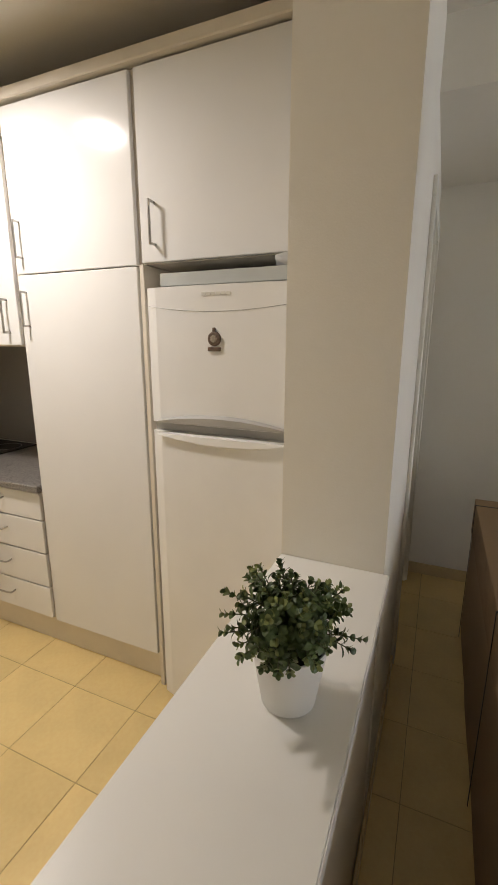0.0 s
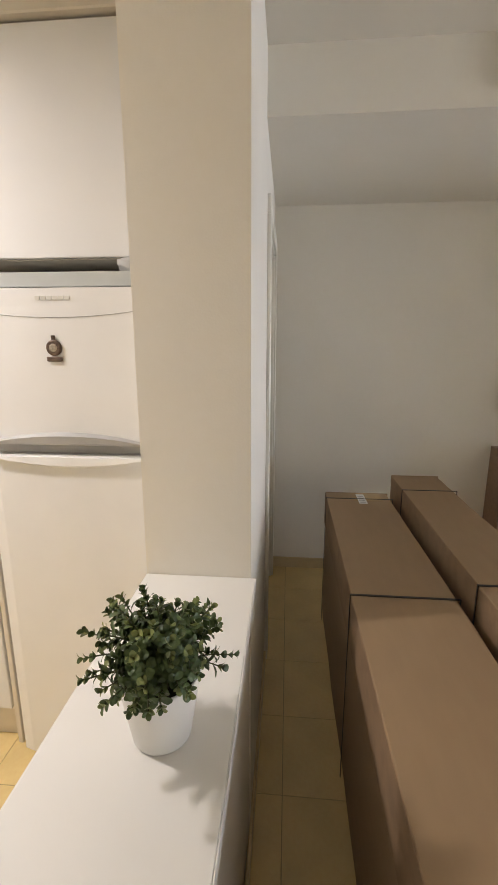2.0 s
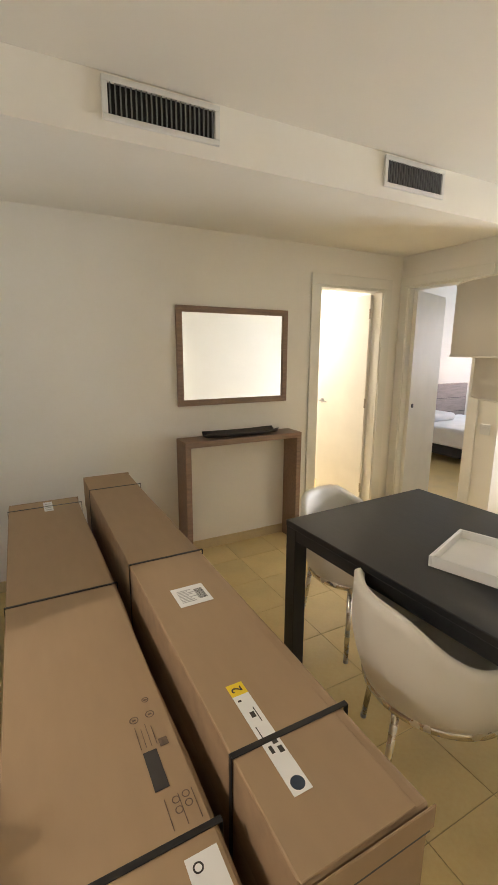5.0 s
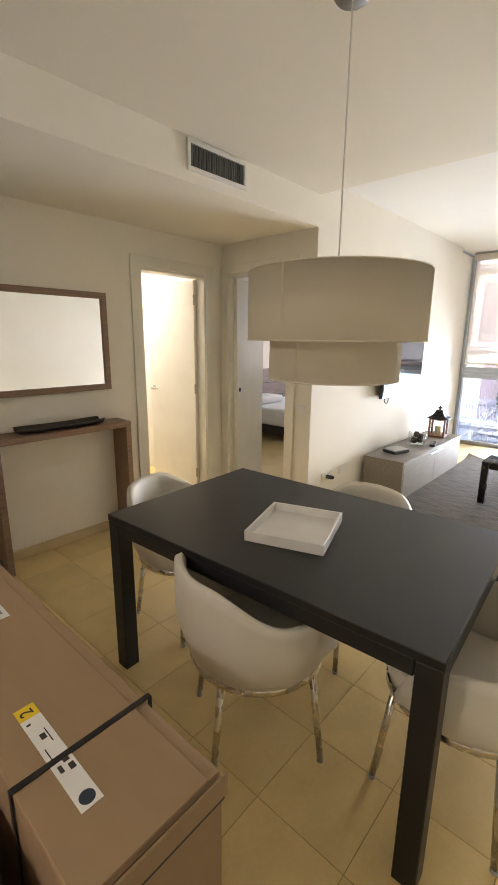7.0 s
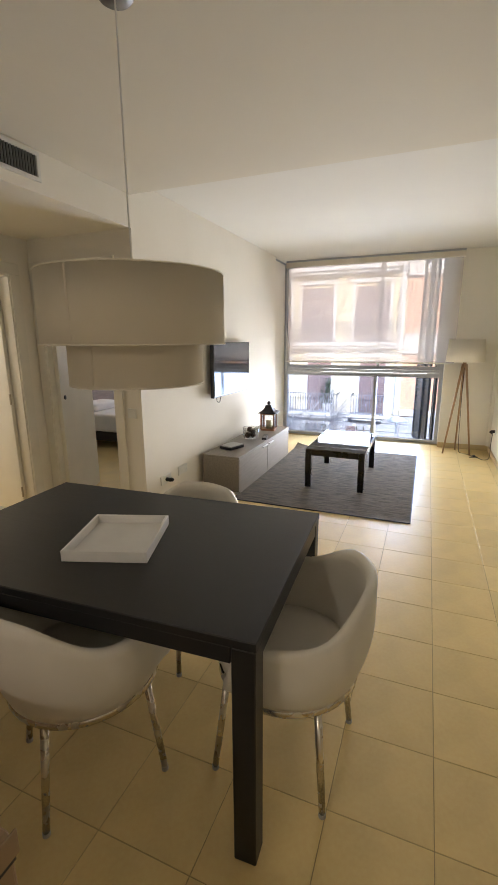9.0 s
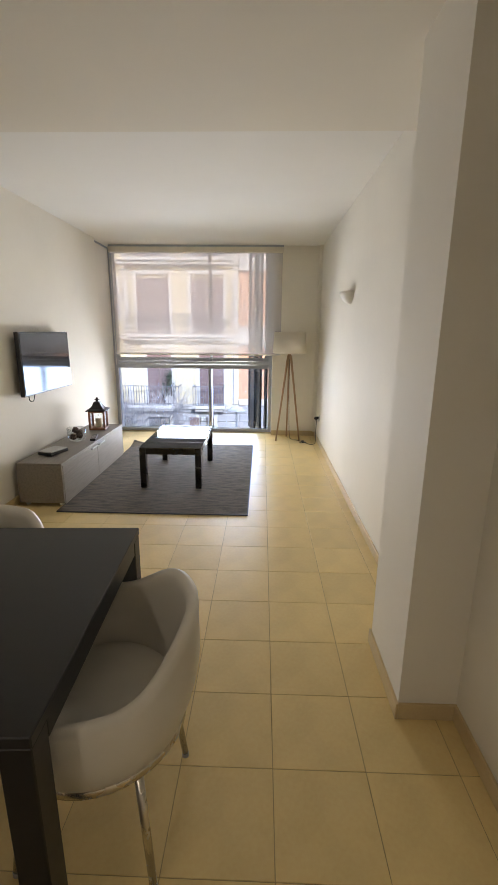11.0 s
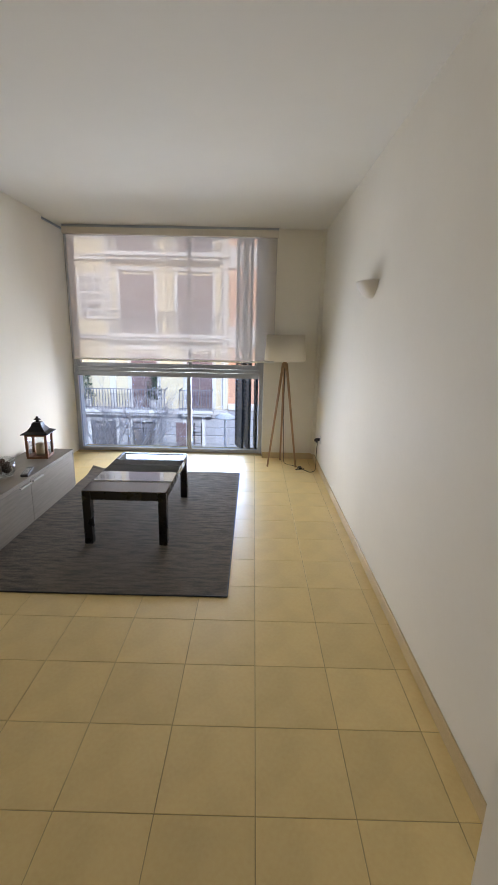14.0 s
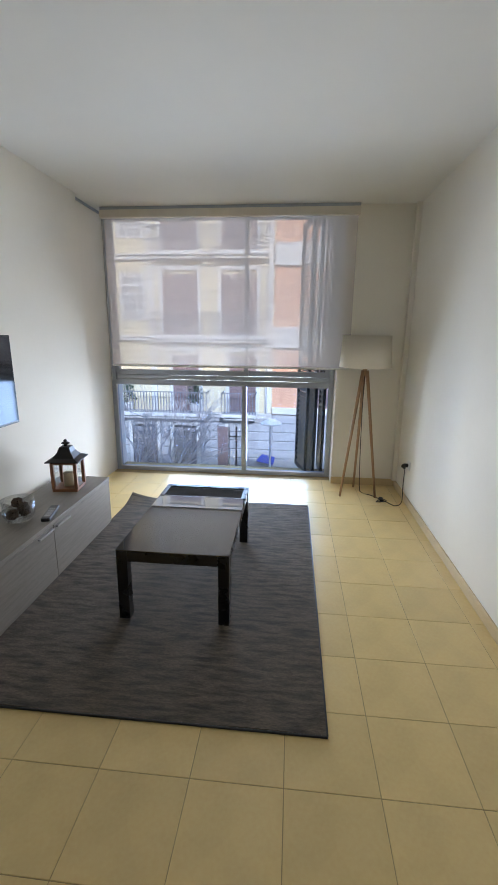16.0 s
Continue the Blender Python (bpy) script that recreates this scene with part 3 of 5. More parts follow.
# ---- potted plant ----
def plant():
    p = thing("potted_plant", "small artificial eucalyptus plant in a white pot on the counter", "plant", pose(0.278, 1.345, 0.902))
    part("pot", lathe([(0, 0), (0.045, 0), (0.049, 0.004), (0.067, 0.114), (0.069, 0.120), (0.066, 0.122), (0.061, 0.116), (0.059, 0.10)], 40), POT, p, "white tapered pot", True)
    part("soil", lathe([(0, 0.104), (0.057, 0.100)], 24), SOIL, p)
    rng = random.Random(4)
    stems, leaf_bm, young = bmesh.new(), bmesh.new(), bmesh.new()

    def leaf(bm, at, out, up, size):
        out = out.normalized()
        side = out.cross(up)
        side = side.normalized() if side.length > 1e-3 else Vector((1, 0, 0))
        nrm = side.cross(out)
        prof = [(0.0, 0.0), (0.3, 0.34), (0.62, 0.42), (0.88, 0.26), (1.0, 0.0)]
        mid = [bm.verts.new(at + out * size * u + nrm * size * (0.14 * math.sin(3 * u))) for u, _ in prof]
        for sgn in (1, -1):
            edge = [bm.verts.new(at + out * size * u + side * sgn * size * w * 0.85 + nrm * size * (0.14 * math.sin(3 * u) + 0.10 * w)) for u, w in prof[1:-1]]
            bm.faces.new((mid[0], edge[0], mid[1]) if sgn > 0 else (mid[0], mid[1], edge[0]))
            for k in range(2):
                q = (mid[k + 1], edge[k], edge[k + 1], mid[k + 2])
                bm.faces.new(q if sgn > 0 else q[::-1])
            q = (mid[3], edge[2], mid[4])
            bm.faces.new(q if sgn > 0 else q[::-1])

    for s in range(112):
        az = rng.uniform(0, 2 * math.pi)
        el = math.acos(rng.uniform(0.16, 1.0))
        length = rng.uniform(0.07, 0.135) * (1.08 if el < 0.7 else 1.0)
        d = Vector((math.sin(el) * math.cos(az), math.sin(el) * math.sin(az), math.cos(el)))
        root = Vector((rng.uniform(-0.02, 0.02), rng.uniform(-0.02, 0.02), 0.102))
        tip = Vector((0, 0, 0.128)) + d * length * (0.95 if el > 1.2 else 1.0)
        mid = root.lerp(tip, 0.5) + Vector((0, 0, 0.022))
        pts = bend([root, mid, tip], 5)
        tube(pts, [0.0013] * len(pts), 4, stems, False)
        for i in range(3, len(pts)):
            along = (pts[i] - pts[i - 1]).normalized()
            turn = rng.uniform(0, 6.28)
            a = along.orthogonal().normalized()
            b = along.cross(a)
            last = i >= len(pts) - 2
            for k in range(3 if last else 2):
                th = turn + k * (2 * math.pi / (3 if last else 2)) + i * 1.57
                o = (a * math.cos(th) + b * math.sin(th)) * 0.85 + along * (0.9 if last else 0.45)
                leaf(young if last and rng.random() < 0.45 else leaf_bm, pts[i], o, along, rng.uniform(0.012, 0.0185) * (0.85 if last else 1.15))
    part("stem", stems, STEM, p)
    part("foliage", leaf_bm, LEAF, p, "dark green rounded leaves")
    part("young_foliage", young, LEAF2, p, "lighter green leaf tips")


plant()

# ---- cardboard boxes ----


def carton(name, label, x0, x1, y0, y1, z1, straps, seam, turn=0.0):
    """A long taped carton with overlapping flaps, a dented edge and black straps."""
    cx, cy = (x0 + x1) / 2, (y0 + y1) / 2
    c = thing(name, label, "cardboard box", pose(cx, cy, 0, 0, 0, turn), "long cartons")
    w, l = (x1 - x0) / 2, (y1 - y0) / 2
    bm = box(-w, w, -l, l, 0.002, z1, 0.012, 3)
    bmesh.ops.subdivide_edges(bm, edges=[e for e in bm.edges if e.calc_length() > 0.5], cuts=14, use_grid_fill=True)
    for v in bm.verts:
        n = noise.noise(Vector((v.co.x * 4 + cx * 9, v.co.y * 3.1, v.co.z * 3)))
        v.co += Vector((0.006 * n, 0, 0.003 * noise.noise(Vector((v.co.y * 5, cx * 7, v.co.x * 6)))))
    body = part("body", bm, CARD, c)
    # raised flap along the seam
    part("flap", box(-w - 0.004, seam, -l + 0.004, l - 0.004, z1 + 0.0005, z1 + 0.0045, 0.0015), CARD, c, "overlapping cardboard flap")
    part("flap_edge", box(-w - 0.0055, -w - 0.0005, -l + 0.01, l - 0.01, z1 - 0.17, z1 + 0.002, 0.002), CARD_E, c)
    part("end_flap", box(-w + 0.01, w - 0.01, -l - 0.005, -l, 0.02, z1 - 0.012, 0.0015), CARD, c)
    part("end_flap", box(-w + 0.01, w - 0.01, l, l + 0.005, 0.02, z1 - 0.012, 0.0015), CARD, c)
    # the lid's lip at both ends, with a black strip for the shade under it
    for sy in (-1, 1):
        part("lid_lip", box(-w - 0.003, w + 0.003, min(sy * (l + 0.005), sy * (l + 0.0095)), max(sy * (l + 0.005), sy * (l + 0.0095)), z1 - 0.045, z1 + 0.003, 0.0018), CARD, c, "folded lip of the carton lid")
        part("seam", box(-w + 0.004, w - 0.004, min(sy * (l + 0.0052), sy * (l + 0.0066)), max(sy * (l + 0.0052), sy * (l + 0.0066)), z1 - 0.054, z1 - 0.046, 0), STRAP, c, "black strip for the shade under the lid")
    part("side_seam", box(w + 0.0042, w + 0.0062, -l + 0.01, l - 0.01, z1 - 0.050, z1 - 0.046, 0), CARD_E, c)
    for sy, sw in straps:
        y = sy - cy
        bm = bmesh.new()
        t = 0.0022
        for r in ((-w - 0.0075, w + 0.0065, y - sw, y + sw, z1 + 0.005, z1 + 0.005 + t), (-w - 0.0095, -w - 0.0075, y - sw, y + sw, 0.0, z1 + 0.005 + t), (w + 0.0065, w + 0.0085, y - sw, y + sw, 0.0, z1 + 0.005 + t)):
            add_box(bm, *r, 0.0006)
        part("strap", bm, STRAP, c, "black plastic strap")
    return c, cx, cy, w, l


cA, ax, ay, aw, al = carton("carton", "long brown cardboard box with black straps and printed marks", 0.705, 1.04, 0.86, 3.10, 0.735, [(2.06, 0.005), (1.165, 0.0065), (3.0, 0.004)], 0.16)
cB, bx, by, bw, bl = carton("carton", "long narrow brown cardboard box with a yellow and white label", 1.098, 1.36, 0.985, 3.26, 0.795, [(2.05, 0.005), (1.215, 0.0068), (2.99, 0.004)], 0.10)
ZA, ZB = 0.7405, 0.8005
lab = part("shipping_label", box(1.167 - bx, 1.272 - bx, 1.717 - by, 1.823 - by, ZB, ZB + 0.0008, 0), PAPER, cB, "white shipping label")
rng = random.Random(9)
for i in range(9):
    part("print_line", box(1.18 - bx, (1.21 + rng.random() * 0.03) - bx, 1.735 + i * 0.008 - by, 1.7385 + i * 0.008 - by, ZB + 0.0009, ZB + 0.0013, 0), GREY_P, lab)
bars = bmesh.new()
for i in range(14):
    add_box(bars, 1.235 - bx, 1.262 - bx, 1.74 + i * 0.0042 - by, 1.7418 + i * 0.0042 - by, ZB + 0.0009, ZB + 0.0013)
part("barcode", bars, INK, lab)
strip = part("product_label", box(1.142 + 0.012 - bx, 1.181 + 0.012 - bx, 1.108 - 0.012 - by, 1.352 - 0.012 - by, ZB, ZB + 0.0008, 0), PAPER, cB, "long white product label")
part("yellow_end", box(1.142 + 0.012 - bx, 1.181 + 0.012 - bx, 1.352 - 0.012 - by, 1.388 - 0.012 - by, ZB, ZB + 0.0009, 0), YELLOW, strip, "yellow end of the label")
lettering("numeral", "2", 0.035, pose(1.1615 + 0.012 - bx, 1.369 - 0.012 - by, ZB + 0.0014, 0, 0, 90), INK, strip)
part("dot", lathe([(0, 0.0012), (0.0135, 0.0012), (0.0135, 0)], 28, centre=(1.1615 + 0.012 - bx, 1.127 - 0.012 - by)), INK_N, strip, "dark blue dot").location.z = ZB
for y0, y1, x0, x1 in ((1.334, 1.339, 1.148, 1.156), (1.285, 1.300, 1.156, 1.166), (1.27, 1.31, 1.169, 1.171), (1.225, 1.262, 1.150, 1.152), (1.195, 1.212, 1.150, 1.157), (1.190, 1.205, 1.166, 1.176), (1.212, 1.230, 1.163, 1.174)):
    part("print_bar", box(x0 + 0.012 - bx, x1 + 0.012 - bx, y0 - 0.012 - by, y1 - 0.012 - by, ZB + 0.0009, ZB + 0.0013, 0), INK, strip)
# print on the wider carton
part("warning_block", box(0.945 + 0.012 - ax, 0.973 + 0.012 - ax, 1.255 + 0.008 - ay, 1.345 + 0.008 - ay, ZA, ZA + 0.0006, 0), INK, cA, "dark printed warning block")
part("warning_block", box(0.982 + 0.012 - ax, 1.000 + 0.012 - ax, 1.345 + 0.008 - ay, 1.365 + 0.008 - ay, ZA, ZA + 0.0006, 0), INK_B, cA)
for x, y, r in ((0.948, 1.435, 0.010), (0.984, 1.437, 0.010), (0.985, 1.482, 0.008)):
    part("handling_mark", lathe([(r - 0.0022, 0.0006), (r, 0.0006)], 20, centre=(x + 0.012 - ax, y + 0.008 - ay)), INK_B, cA).location.z = ZA
    part("handling_mark", box(x - 0.004 + 0.012 - ax, x + 0.004 + 0.012 - ax, y - 0.0015 + 0.008 - ay, y + 0.002 + 0.008 - ay, ZA, ZA + 0.0006, 0), INK_B, cA)
for i in range(4):
    part("print_line", box(0.944 + 0.011 * i + 0.012 - ax, 0.9452 + 0.011 * i + 0.012 - ax, 1.355 + 0.008 - ay, 1.415 - 0.01 * (i % 2) + 0.008 - ay, ZA, ZA + 0.0006, 0), INK_B, cA)
for i in range(3):
    part("print_line", box(0.955 + 0.026 * i + 0.012 - ax, 0.9565 + 0.026 * i + 0.012 - ax, 1.175 + 0.008 - ay, 1.235 + 0.008 - ay, ZA, ZA + 0.0006, 0), INK_B, cA)
for x, y in ((0.975, 1.205), (0.995, 1.21), (0.975, 1.225), (0.995, 1.228)):
    part("handling_mark", lathe([(0.0055, 0.0006), (0.0075, 0.0006)], 16, centre=(x + 0.012 - ax, y + 0.008 - ay)), INK_B, cA).location.z = ZA
lab = part("shipping_label", box(0.955 + 0.012 - ax, 1.012 + 0.012 - ax, 1.02 + 0.008 - ay, 1.125 + 0.008 - ay, ZA, ZA + 0.0008, 0), PAPER, cA, "white shipping label")
part("handling_mark", lathe([(0.006, 0.0006), (0.009, 0.0006)], 16, centre=(0.972 + 0.012 - ax, 1.105 + 0.008 - ay)), INK, lab).location.z = ZA + 0.0008
part("tape", box(0.84 - ax, 0.99 - ax, 2.965 - ay, 3.09 - ay, ZA, ZA + 0.0005, 0), TAPE, cA, "glossy packing tape")
lab = part("shipping_label", box(0.862 - ax, 0.905 - ax, 2.925 - ay, 3.07 - ay, ZA + 0.0006, ZA + 0.0012, 0), PAPER, cA, "small white label")
for i in range(4):
    part("print_bar", box(0.868 - ax, 0.897 - ax, 2.94 + 0.03 * i - ay, 2.952 + 0.03 * i - ay, ZA + 0.0013, ZA + 0.0016, 0), GREY_P, lab)

# ---- mirror, console, vents ----
mir = thing("wall_mirror_framed", "mirror in a dark walnut frame on the wall", "mirror", pose(2.265, YM, 1.497))
mw, mh, fw = 0.457, 0.352, 0.043
part("glass", box(-mw + fw - 0.004, mw - fw + 0.004, -0.014, -0.004, -mh + fw - 0.004, mh - fw + 0.004, 0), MIRROR, mir, "mirror glass")
for n, r in (("frame_rail", (-mw, mw, mh - fw, mh)), ("frame_rail", (-mw, mw, -mh, -mh + fw)), ("frame_stile", (-mw, -mw + fw, -mh + fw, mh - fw)), ("frame_stile", (mw - fw, mw, -mh + fw, mh - fw))):
    part(n, box(r[0], r[1], -0.028, -0.001, r[2], r[3], 0.002), WOODF, mir)

con = thing("console_table", "walnut veneer console table with thick side panels below the mirror", "console table", pose(2.272, 3.505, 0))
part("top", box(-0.485, 0.485, -0.105, 0.09, 0.872, 0.914, 0.002), WOODF, con)
for s in (-1, 1):
    part("side_panel", box(s * 0.485 - (0.042 if s > 0 else 0), s * 0.485 + (0.042 if s < 0 else 0), -0.105, 0.09, 0, 0.8715, 0.002), WOODF, con)
bm = bmesh.new()
n = 20
rows = []
for i in range(n + 1):
    u = -1 + 2 * i / n
    x = 0.30 * u
    wd = 0.085 * (1 - 0.35 * abs(u) ** 4)
    lift = 0.010 * abs(u) ** 2.2
    rows.append([bm.verts.new((x, y * wd, z)) for y, z in ((-1, 0.034 + lift), (-0.6, 0.004 + lift * 0.9), (0.6, 0.004 + lift * 0.9), (1, 0.034 + lift), (0.9, 0.036 + lift), (0.5, 0.014 + lift), (-0.5, 0.014 + lift), (-0.9, 0.036 + lift))])
for a, b in zip(rows, rows[1:]):
    for k in range(8):
        bm.faces.new((a[k], b[k], b[(k + 1) % 8], a[(k + 1) % 8]))
bm.faces.new(rows[0]), bm.faces.new(rows[-1][::-1])
solid("decorative_bowl", bm, BOWL, "long dark boat-shaped wooden bowl on the console", "bowl", pose(2.27, 3.50, 0.912), smooth=True)


def vent(x0, x1):
    z0, z1 = 2.418, 2.571
    v = thing("air_vent", "white framed air vent with dark vertical slats in the bulkhead", "air vent", pose((x0 + x1) / 2, YT, (z0 + z1) / 2), "bulkhead vents")
    w, h, f = (x1 - x0) / 2, (z1 - z0) / 2, 0.022
    # flat black sheet that stands for the shade behind the slats
    part("shade_backing", box(-w + f, w - f, -0.003, -0.001, -h + f, h - f, 0), DARK, v)
    part("frame", boxes([(-w, w, -0.016, -0.001, h - f, h), (-w, w, -0.016, -0.001, -h, -h + f), (-w, -w + f, -0.016, -0.001, -h + f, h - f), (w - f, w, -0.016, -0.001, -h + f, h - f)], 0.002), VENTW, v)
    n = 22
    for i in range(n):
        x = -w + f + (i + 0.5) * (2 * w - 2 * f) / n
        part("slat", box(x - 0.002, x + 0.002, -0.015, -0.004, -h + f, h - f, 0), VSLAT, v)


vent(1.187, 1.68)
vent(2.648, 3.115)

# ---- dining table, tray, chairs, pendant ----
TT = pose(2.352, 1.523, 0, 0, 0, 2.9)
tb = thing("dining_table", "rectangular black-stained wooden dining table", "table", TT)
tw, tl = 0.465, 0.712
part("tabletop", box(-tw, tw, -tl, tl, 0.745, 0.775, 0.003), TABLE, tb)
for sx in (-1, 1):
    part("apron", box(sx * (tw - 0.004) - (0.03 if sx > 0 else 0), sx * (tw - 0.004) + (0.03 if sx < 0 else 0), -tl + 0.075, tl - 0.075, 0.692, 0.7445, 0.002), TABLE, tb)
for sy in (-1, 1):
    part("apron", box(-tw + 0.075, tw - 0.075, sy * (tl - 0.004) - (0.03 if sy > 0 else 0), sy * (tl - 0.004) + (0.03 if sy < 0 else 0), 0.692, 0.7445, 0.002), TABLE, tb)
for sx in (-1, 1):
    for sy in (-1, 1):
        a, b = sx * (tw - 0.002), sy * (tl - 0.002)
        part("leg", box(min(a, a - sx * 0.07), max(a, a - sx * 0.07), min(b, b - sy * 0.07), max(b, b - sy * 0.07), 0, 0.7445, 0.003), TABLE, tb)

tr = thing("serving_tray", "white square lacquered tray on the dining table", "tray", pose(2.283, 1.50, 0.7755, 0, 0, 19))
part("base", box(-0.158, 0.158, -0.146, 0.146, 0, 0.008, 0.001), TRAYW, tr)
for r in ((-0.168, 0.168, -0.156, -0.144), (-0.168, 0.168, 0.144, 0.156), (-0.168, -0.156, -0.144, 0.144), (0.156, 0.168, -0.144, 0.144)):
    part("rim", box(r[0], r[1], r[2], r[3], 0, 0.042, 0.0015), TRAYW, tr)


def chair(m, legs=45):
    """A tub chair that faces +x, with a padded shell, a chrome seat ring and four splayed legs."""
    c = thing("dining_chair", "white leatherette tub chair with chrome legs at the dining table", "chair", m, "chairs round the table")
    n, k = 44, 9
    span = radians(132)
    bm = bmesh.new()
    grid_o, grid_i = [], []
    for i in range(n + 1):
        th = math.pi - span + 2 * span * i / n
        u = abs(2 * i / n - 1)
        top = 0.768 - 0.108 * (0.5 - 0.5 * math.cos(math.pi * min(1, max(0, (u - 0.17) / 0.42)))) - 0.02 * u
        top -= 0.16 * max(0, (u - 0.82) / 0.18) ** 2
        co, ci = [], []
        for j in range(k + 1):
            v = j / k
            z = 0.408 + (top - 0.408) * v
            flare = 0.246 + 0.05 * math.sin(min(1, v * 1.6) * math.pi * 0.5) - 0.004 * v
            thick = 0.046 * (1 - 0.25 * v)
            ro, ri = flare, flare - thick
            ex = 1.03
            co.append(Vector((ro * math.cos(th) * ex, ro * math.sin(th) * 1.06, z)))
            ci.append(Vector((ri * math.cos(th) * ex, ri * math.sin(th) * 1.06, z + (0.0 if j < k else -0.012))))
        rim = (co[-1] + ci[-1]) / 2 + Vector((0, 0, 0.016))
        grid_o.append([bm.verts.new(q) for q in co + [rim]])
        grid_i.append([bm.verts.new(q) for q in ci])
    for i in range(n):
        for j in range(k + 1):
            bm.faces.new((grid_o[i][j], grid_o[i + 1][j], grid_o[i + 1][j + 1], grid_o[i][j + 1]))
        for j in range(k):
            bm.faces.new((grid_i[i][j], grid_i[i][j + 1], grid_i[i + 1][j + 1], grid_i[i + 1][j]))
        bm.faces.new((grid_o[i][k + 1], grid_o[i + 1][k + 1], grid_i[i + 1][k], grid_i[i][k]))
        bm.faces.new((grid_o[i][0], grid_i[i][0], grid_i[i + 1][0], grid_o[i + 1][0]))
    for g in (0, n):
        for j in range(k):
            bm.faces.new((grid_o[g][j], grid_o[g][j + 1], grid_i[g][j + 1], grid_i[g][j]))
        bm.faces.new((grid_o[g][k], grid_o[g][k + 1], grid_i[g][k]))
    part("backrest", bm, SEATW, c, "white padded tub backrest", True)
    seat = lathe([(0, 0.485), (0.15, 0.483), (0.215, 0.470), (0.232, 0.448), (0.228, 0.409), (0, 0.409)], 40)
    for v in seat.verts:
        if v.co.x > 0:
            v.co.x *= 1.10
    part("seat", seat, SEATW, c, "white padded seat", True)
    ring = lathe([(0.215, 0.381), (0.247, 0.381), (0.250, 0.384), (0.250, 0.404), (0.247, 0.407), (0.215, 0.407), (0.215, 0.381)], 44)
    for v in ring.verts:
        v.co.x *= 1.02
        v.co.y *= 1.05
    part("seat_ring", ring, CHROME, c, "chrome seat ring", True)
    for a in (legs, legs + 90, legs + 180, legs + 270):
        ca, sa = math.cos(radians(a)), math.sin(radians(a))
        leg = part("leg", tube([(0.232 * ca, 0.232 * sa, 0.386), (0.286 * ca, 0.286 * sa, 0.012)], [0.0135, 0.0115], 12), CHROME, c, "chrome leg", True)
        part("foot", tube([(0.286 * ca, 0.286 * sa, 0.0), (0.286 * ca, 0.286 * sa, 0.016)], 0.0125, 12), GREY_P, leg)
    return c


c0 = chair(pose(2.04, 1.495, 0, 0, 0, -16), 26)
copy_thing(c0, pose(2.354, 0.829, 0, 0, 0, 106))
copy_thing(c0, pose(2.345, 2.27, 0, 0, 0, -72))
copy_thing(c0, pose(2.77, 1.52, 0, 0, 0, 178))

pl = thing("pendant_lamp", "two-tier cream drum pendant lamp above the dining table", "lamp", pose(2.306, 1.380, 0))
part("canopy", lathe([(0, ZD - 0.058), (0.048, ZD - 0.057), (0.058, ZD - 0.045), (0.058, ZD - 0.001)], 32), CANOPY, pl, "round metal canopy", True)
part("cord", tube([(0, 0, 1.60), (0, 0, ZD - 0.02)], 0.0028, 6), PLASTW, pl, "thin pale cord")
part("upper_shade", lathe([(0.304, 1.755), (0.306, 1.758), (0.3065, 1.533), (0.305, 1.530), (0.302, 1.533), (0.302, 1.755), (0.304, 1.755)], 72), SHADE, pl, "cream fabric drum shade", True)
part("lower_shade", lathe([(0.228, 1.536), (0.2295, 1.400), (0.228, 1.397), (0.225, 1.400), (0.224, 1.536), (0.228, 1.536)], 64), SHADE, pl, "smaller cream fabric drum shade", True)
for r, z in ((0.3065, 1.757), (0.3085, 1.532)):
    part("piping", lathe([(r - 0.003, z - 0.0022), (r + 0.0008, z - 0.0022), (r + 0.0014, z), (r + 0.0008, z + 0.0022), (r - 0.003, z + 0.0022)], 72), PIPING, pl, "pale piped edge", True)
part("piping", lathe([(0.226, 1.3965), (0.2300, 1.3965), (0.2307, 1.399), (0.2300, 1.4015), (0.226, 1.4015)], 64), PIPING, pl, "pale piped edge", True)
for r, z0, z1 in ((0.3068, 1.537, 1.752), (0.2298, 1.404, 1.528)):
    part("seam", box(-r - 0.0010, -r + 0.0006, -0.004, 0.004, z0, z1, 0.0005), SHADE, pl, "vertical fabric seam")
part("diffuser", lathe([(0, 1.408), (0.222, 1.408), (0.222, 1.404), (0, 1.404)], 48), SHADE, pl, "cream diffuser disc")
part("top_disc", lathe([(0.225, 1.540), (0.301, 1.540), (0.301, 1.537), (0.225, 1.537), (0.225, 1.540)], 64), SHADE, pl)
part("lamp_holder", tube([(0, 0, 1.60), (0, 0, 1.68)], 0.02, 12), PLASTW, pl)
for a in (30, 150, 270):
    part("spoke", tube([(0, 0, 1.66), (0.302 * math.cos(radians(a)), 0.302 * math.sin(radians(a)), 1.72)], 0.002, 6), STEEL, pl)

# ---- living area ----
tv = thing("television", "flat black television on a wall bracket", "television", pose(5.56, 2.462, 1.235, 0, 0, 0))
part("casing", box(-0.49, 0.49, 0.004, 0.045, -0.285, 0.285, 0.004), BLACKP, tv)
part("screen", box(-0.478, 0.478, 0.0, 0.005, -0.268, 0.274, 0.001), SCREEN, tv, "dark glossy screen")
part("bracket", box(-0.12, 0.12, 0.046, YT - 2.462, -0.1, 0.12, 0.003), BLACKP, tv)
part("cable", tube(bend([(-0.38, 0.03, -0.28), (-0.37, 0.03, -0.33), (-0.30, 0.035, -0.345), (-0.24, 0.05, -0.30), (-0.2, 0.06, -0.25)], 5), 0.005, 6), CABLE, tv)

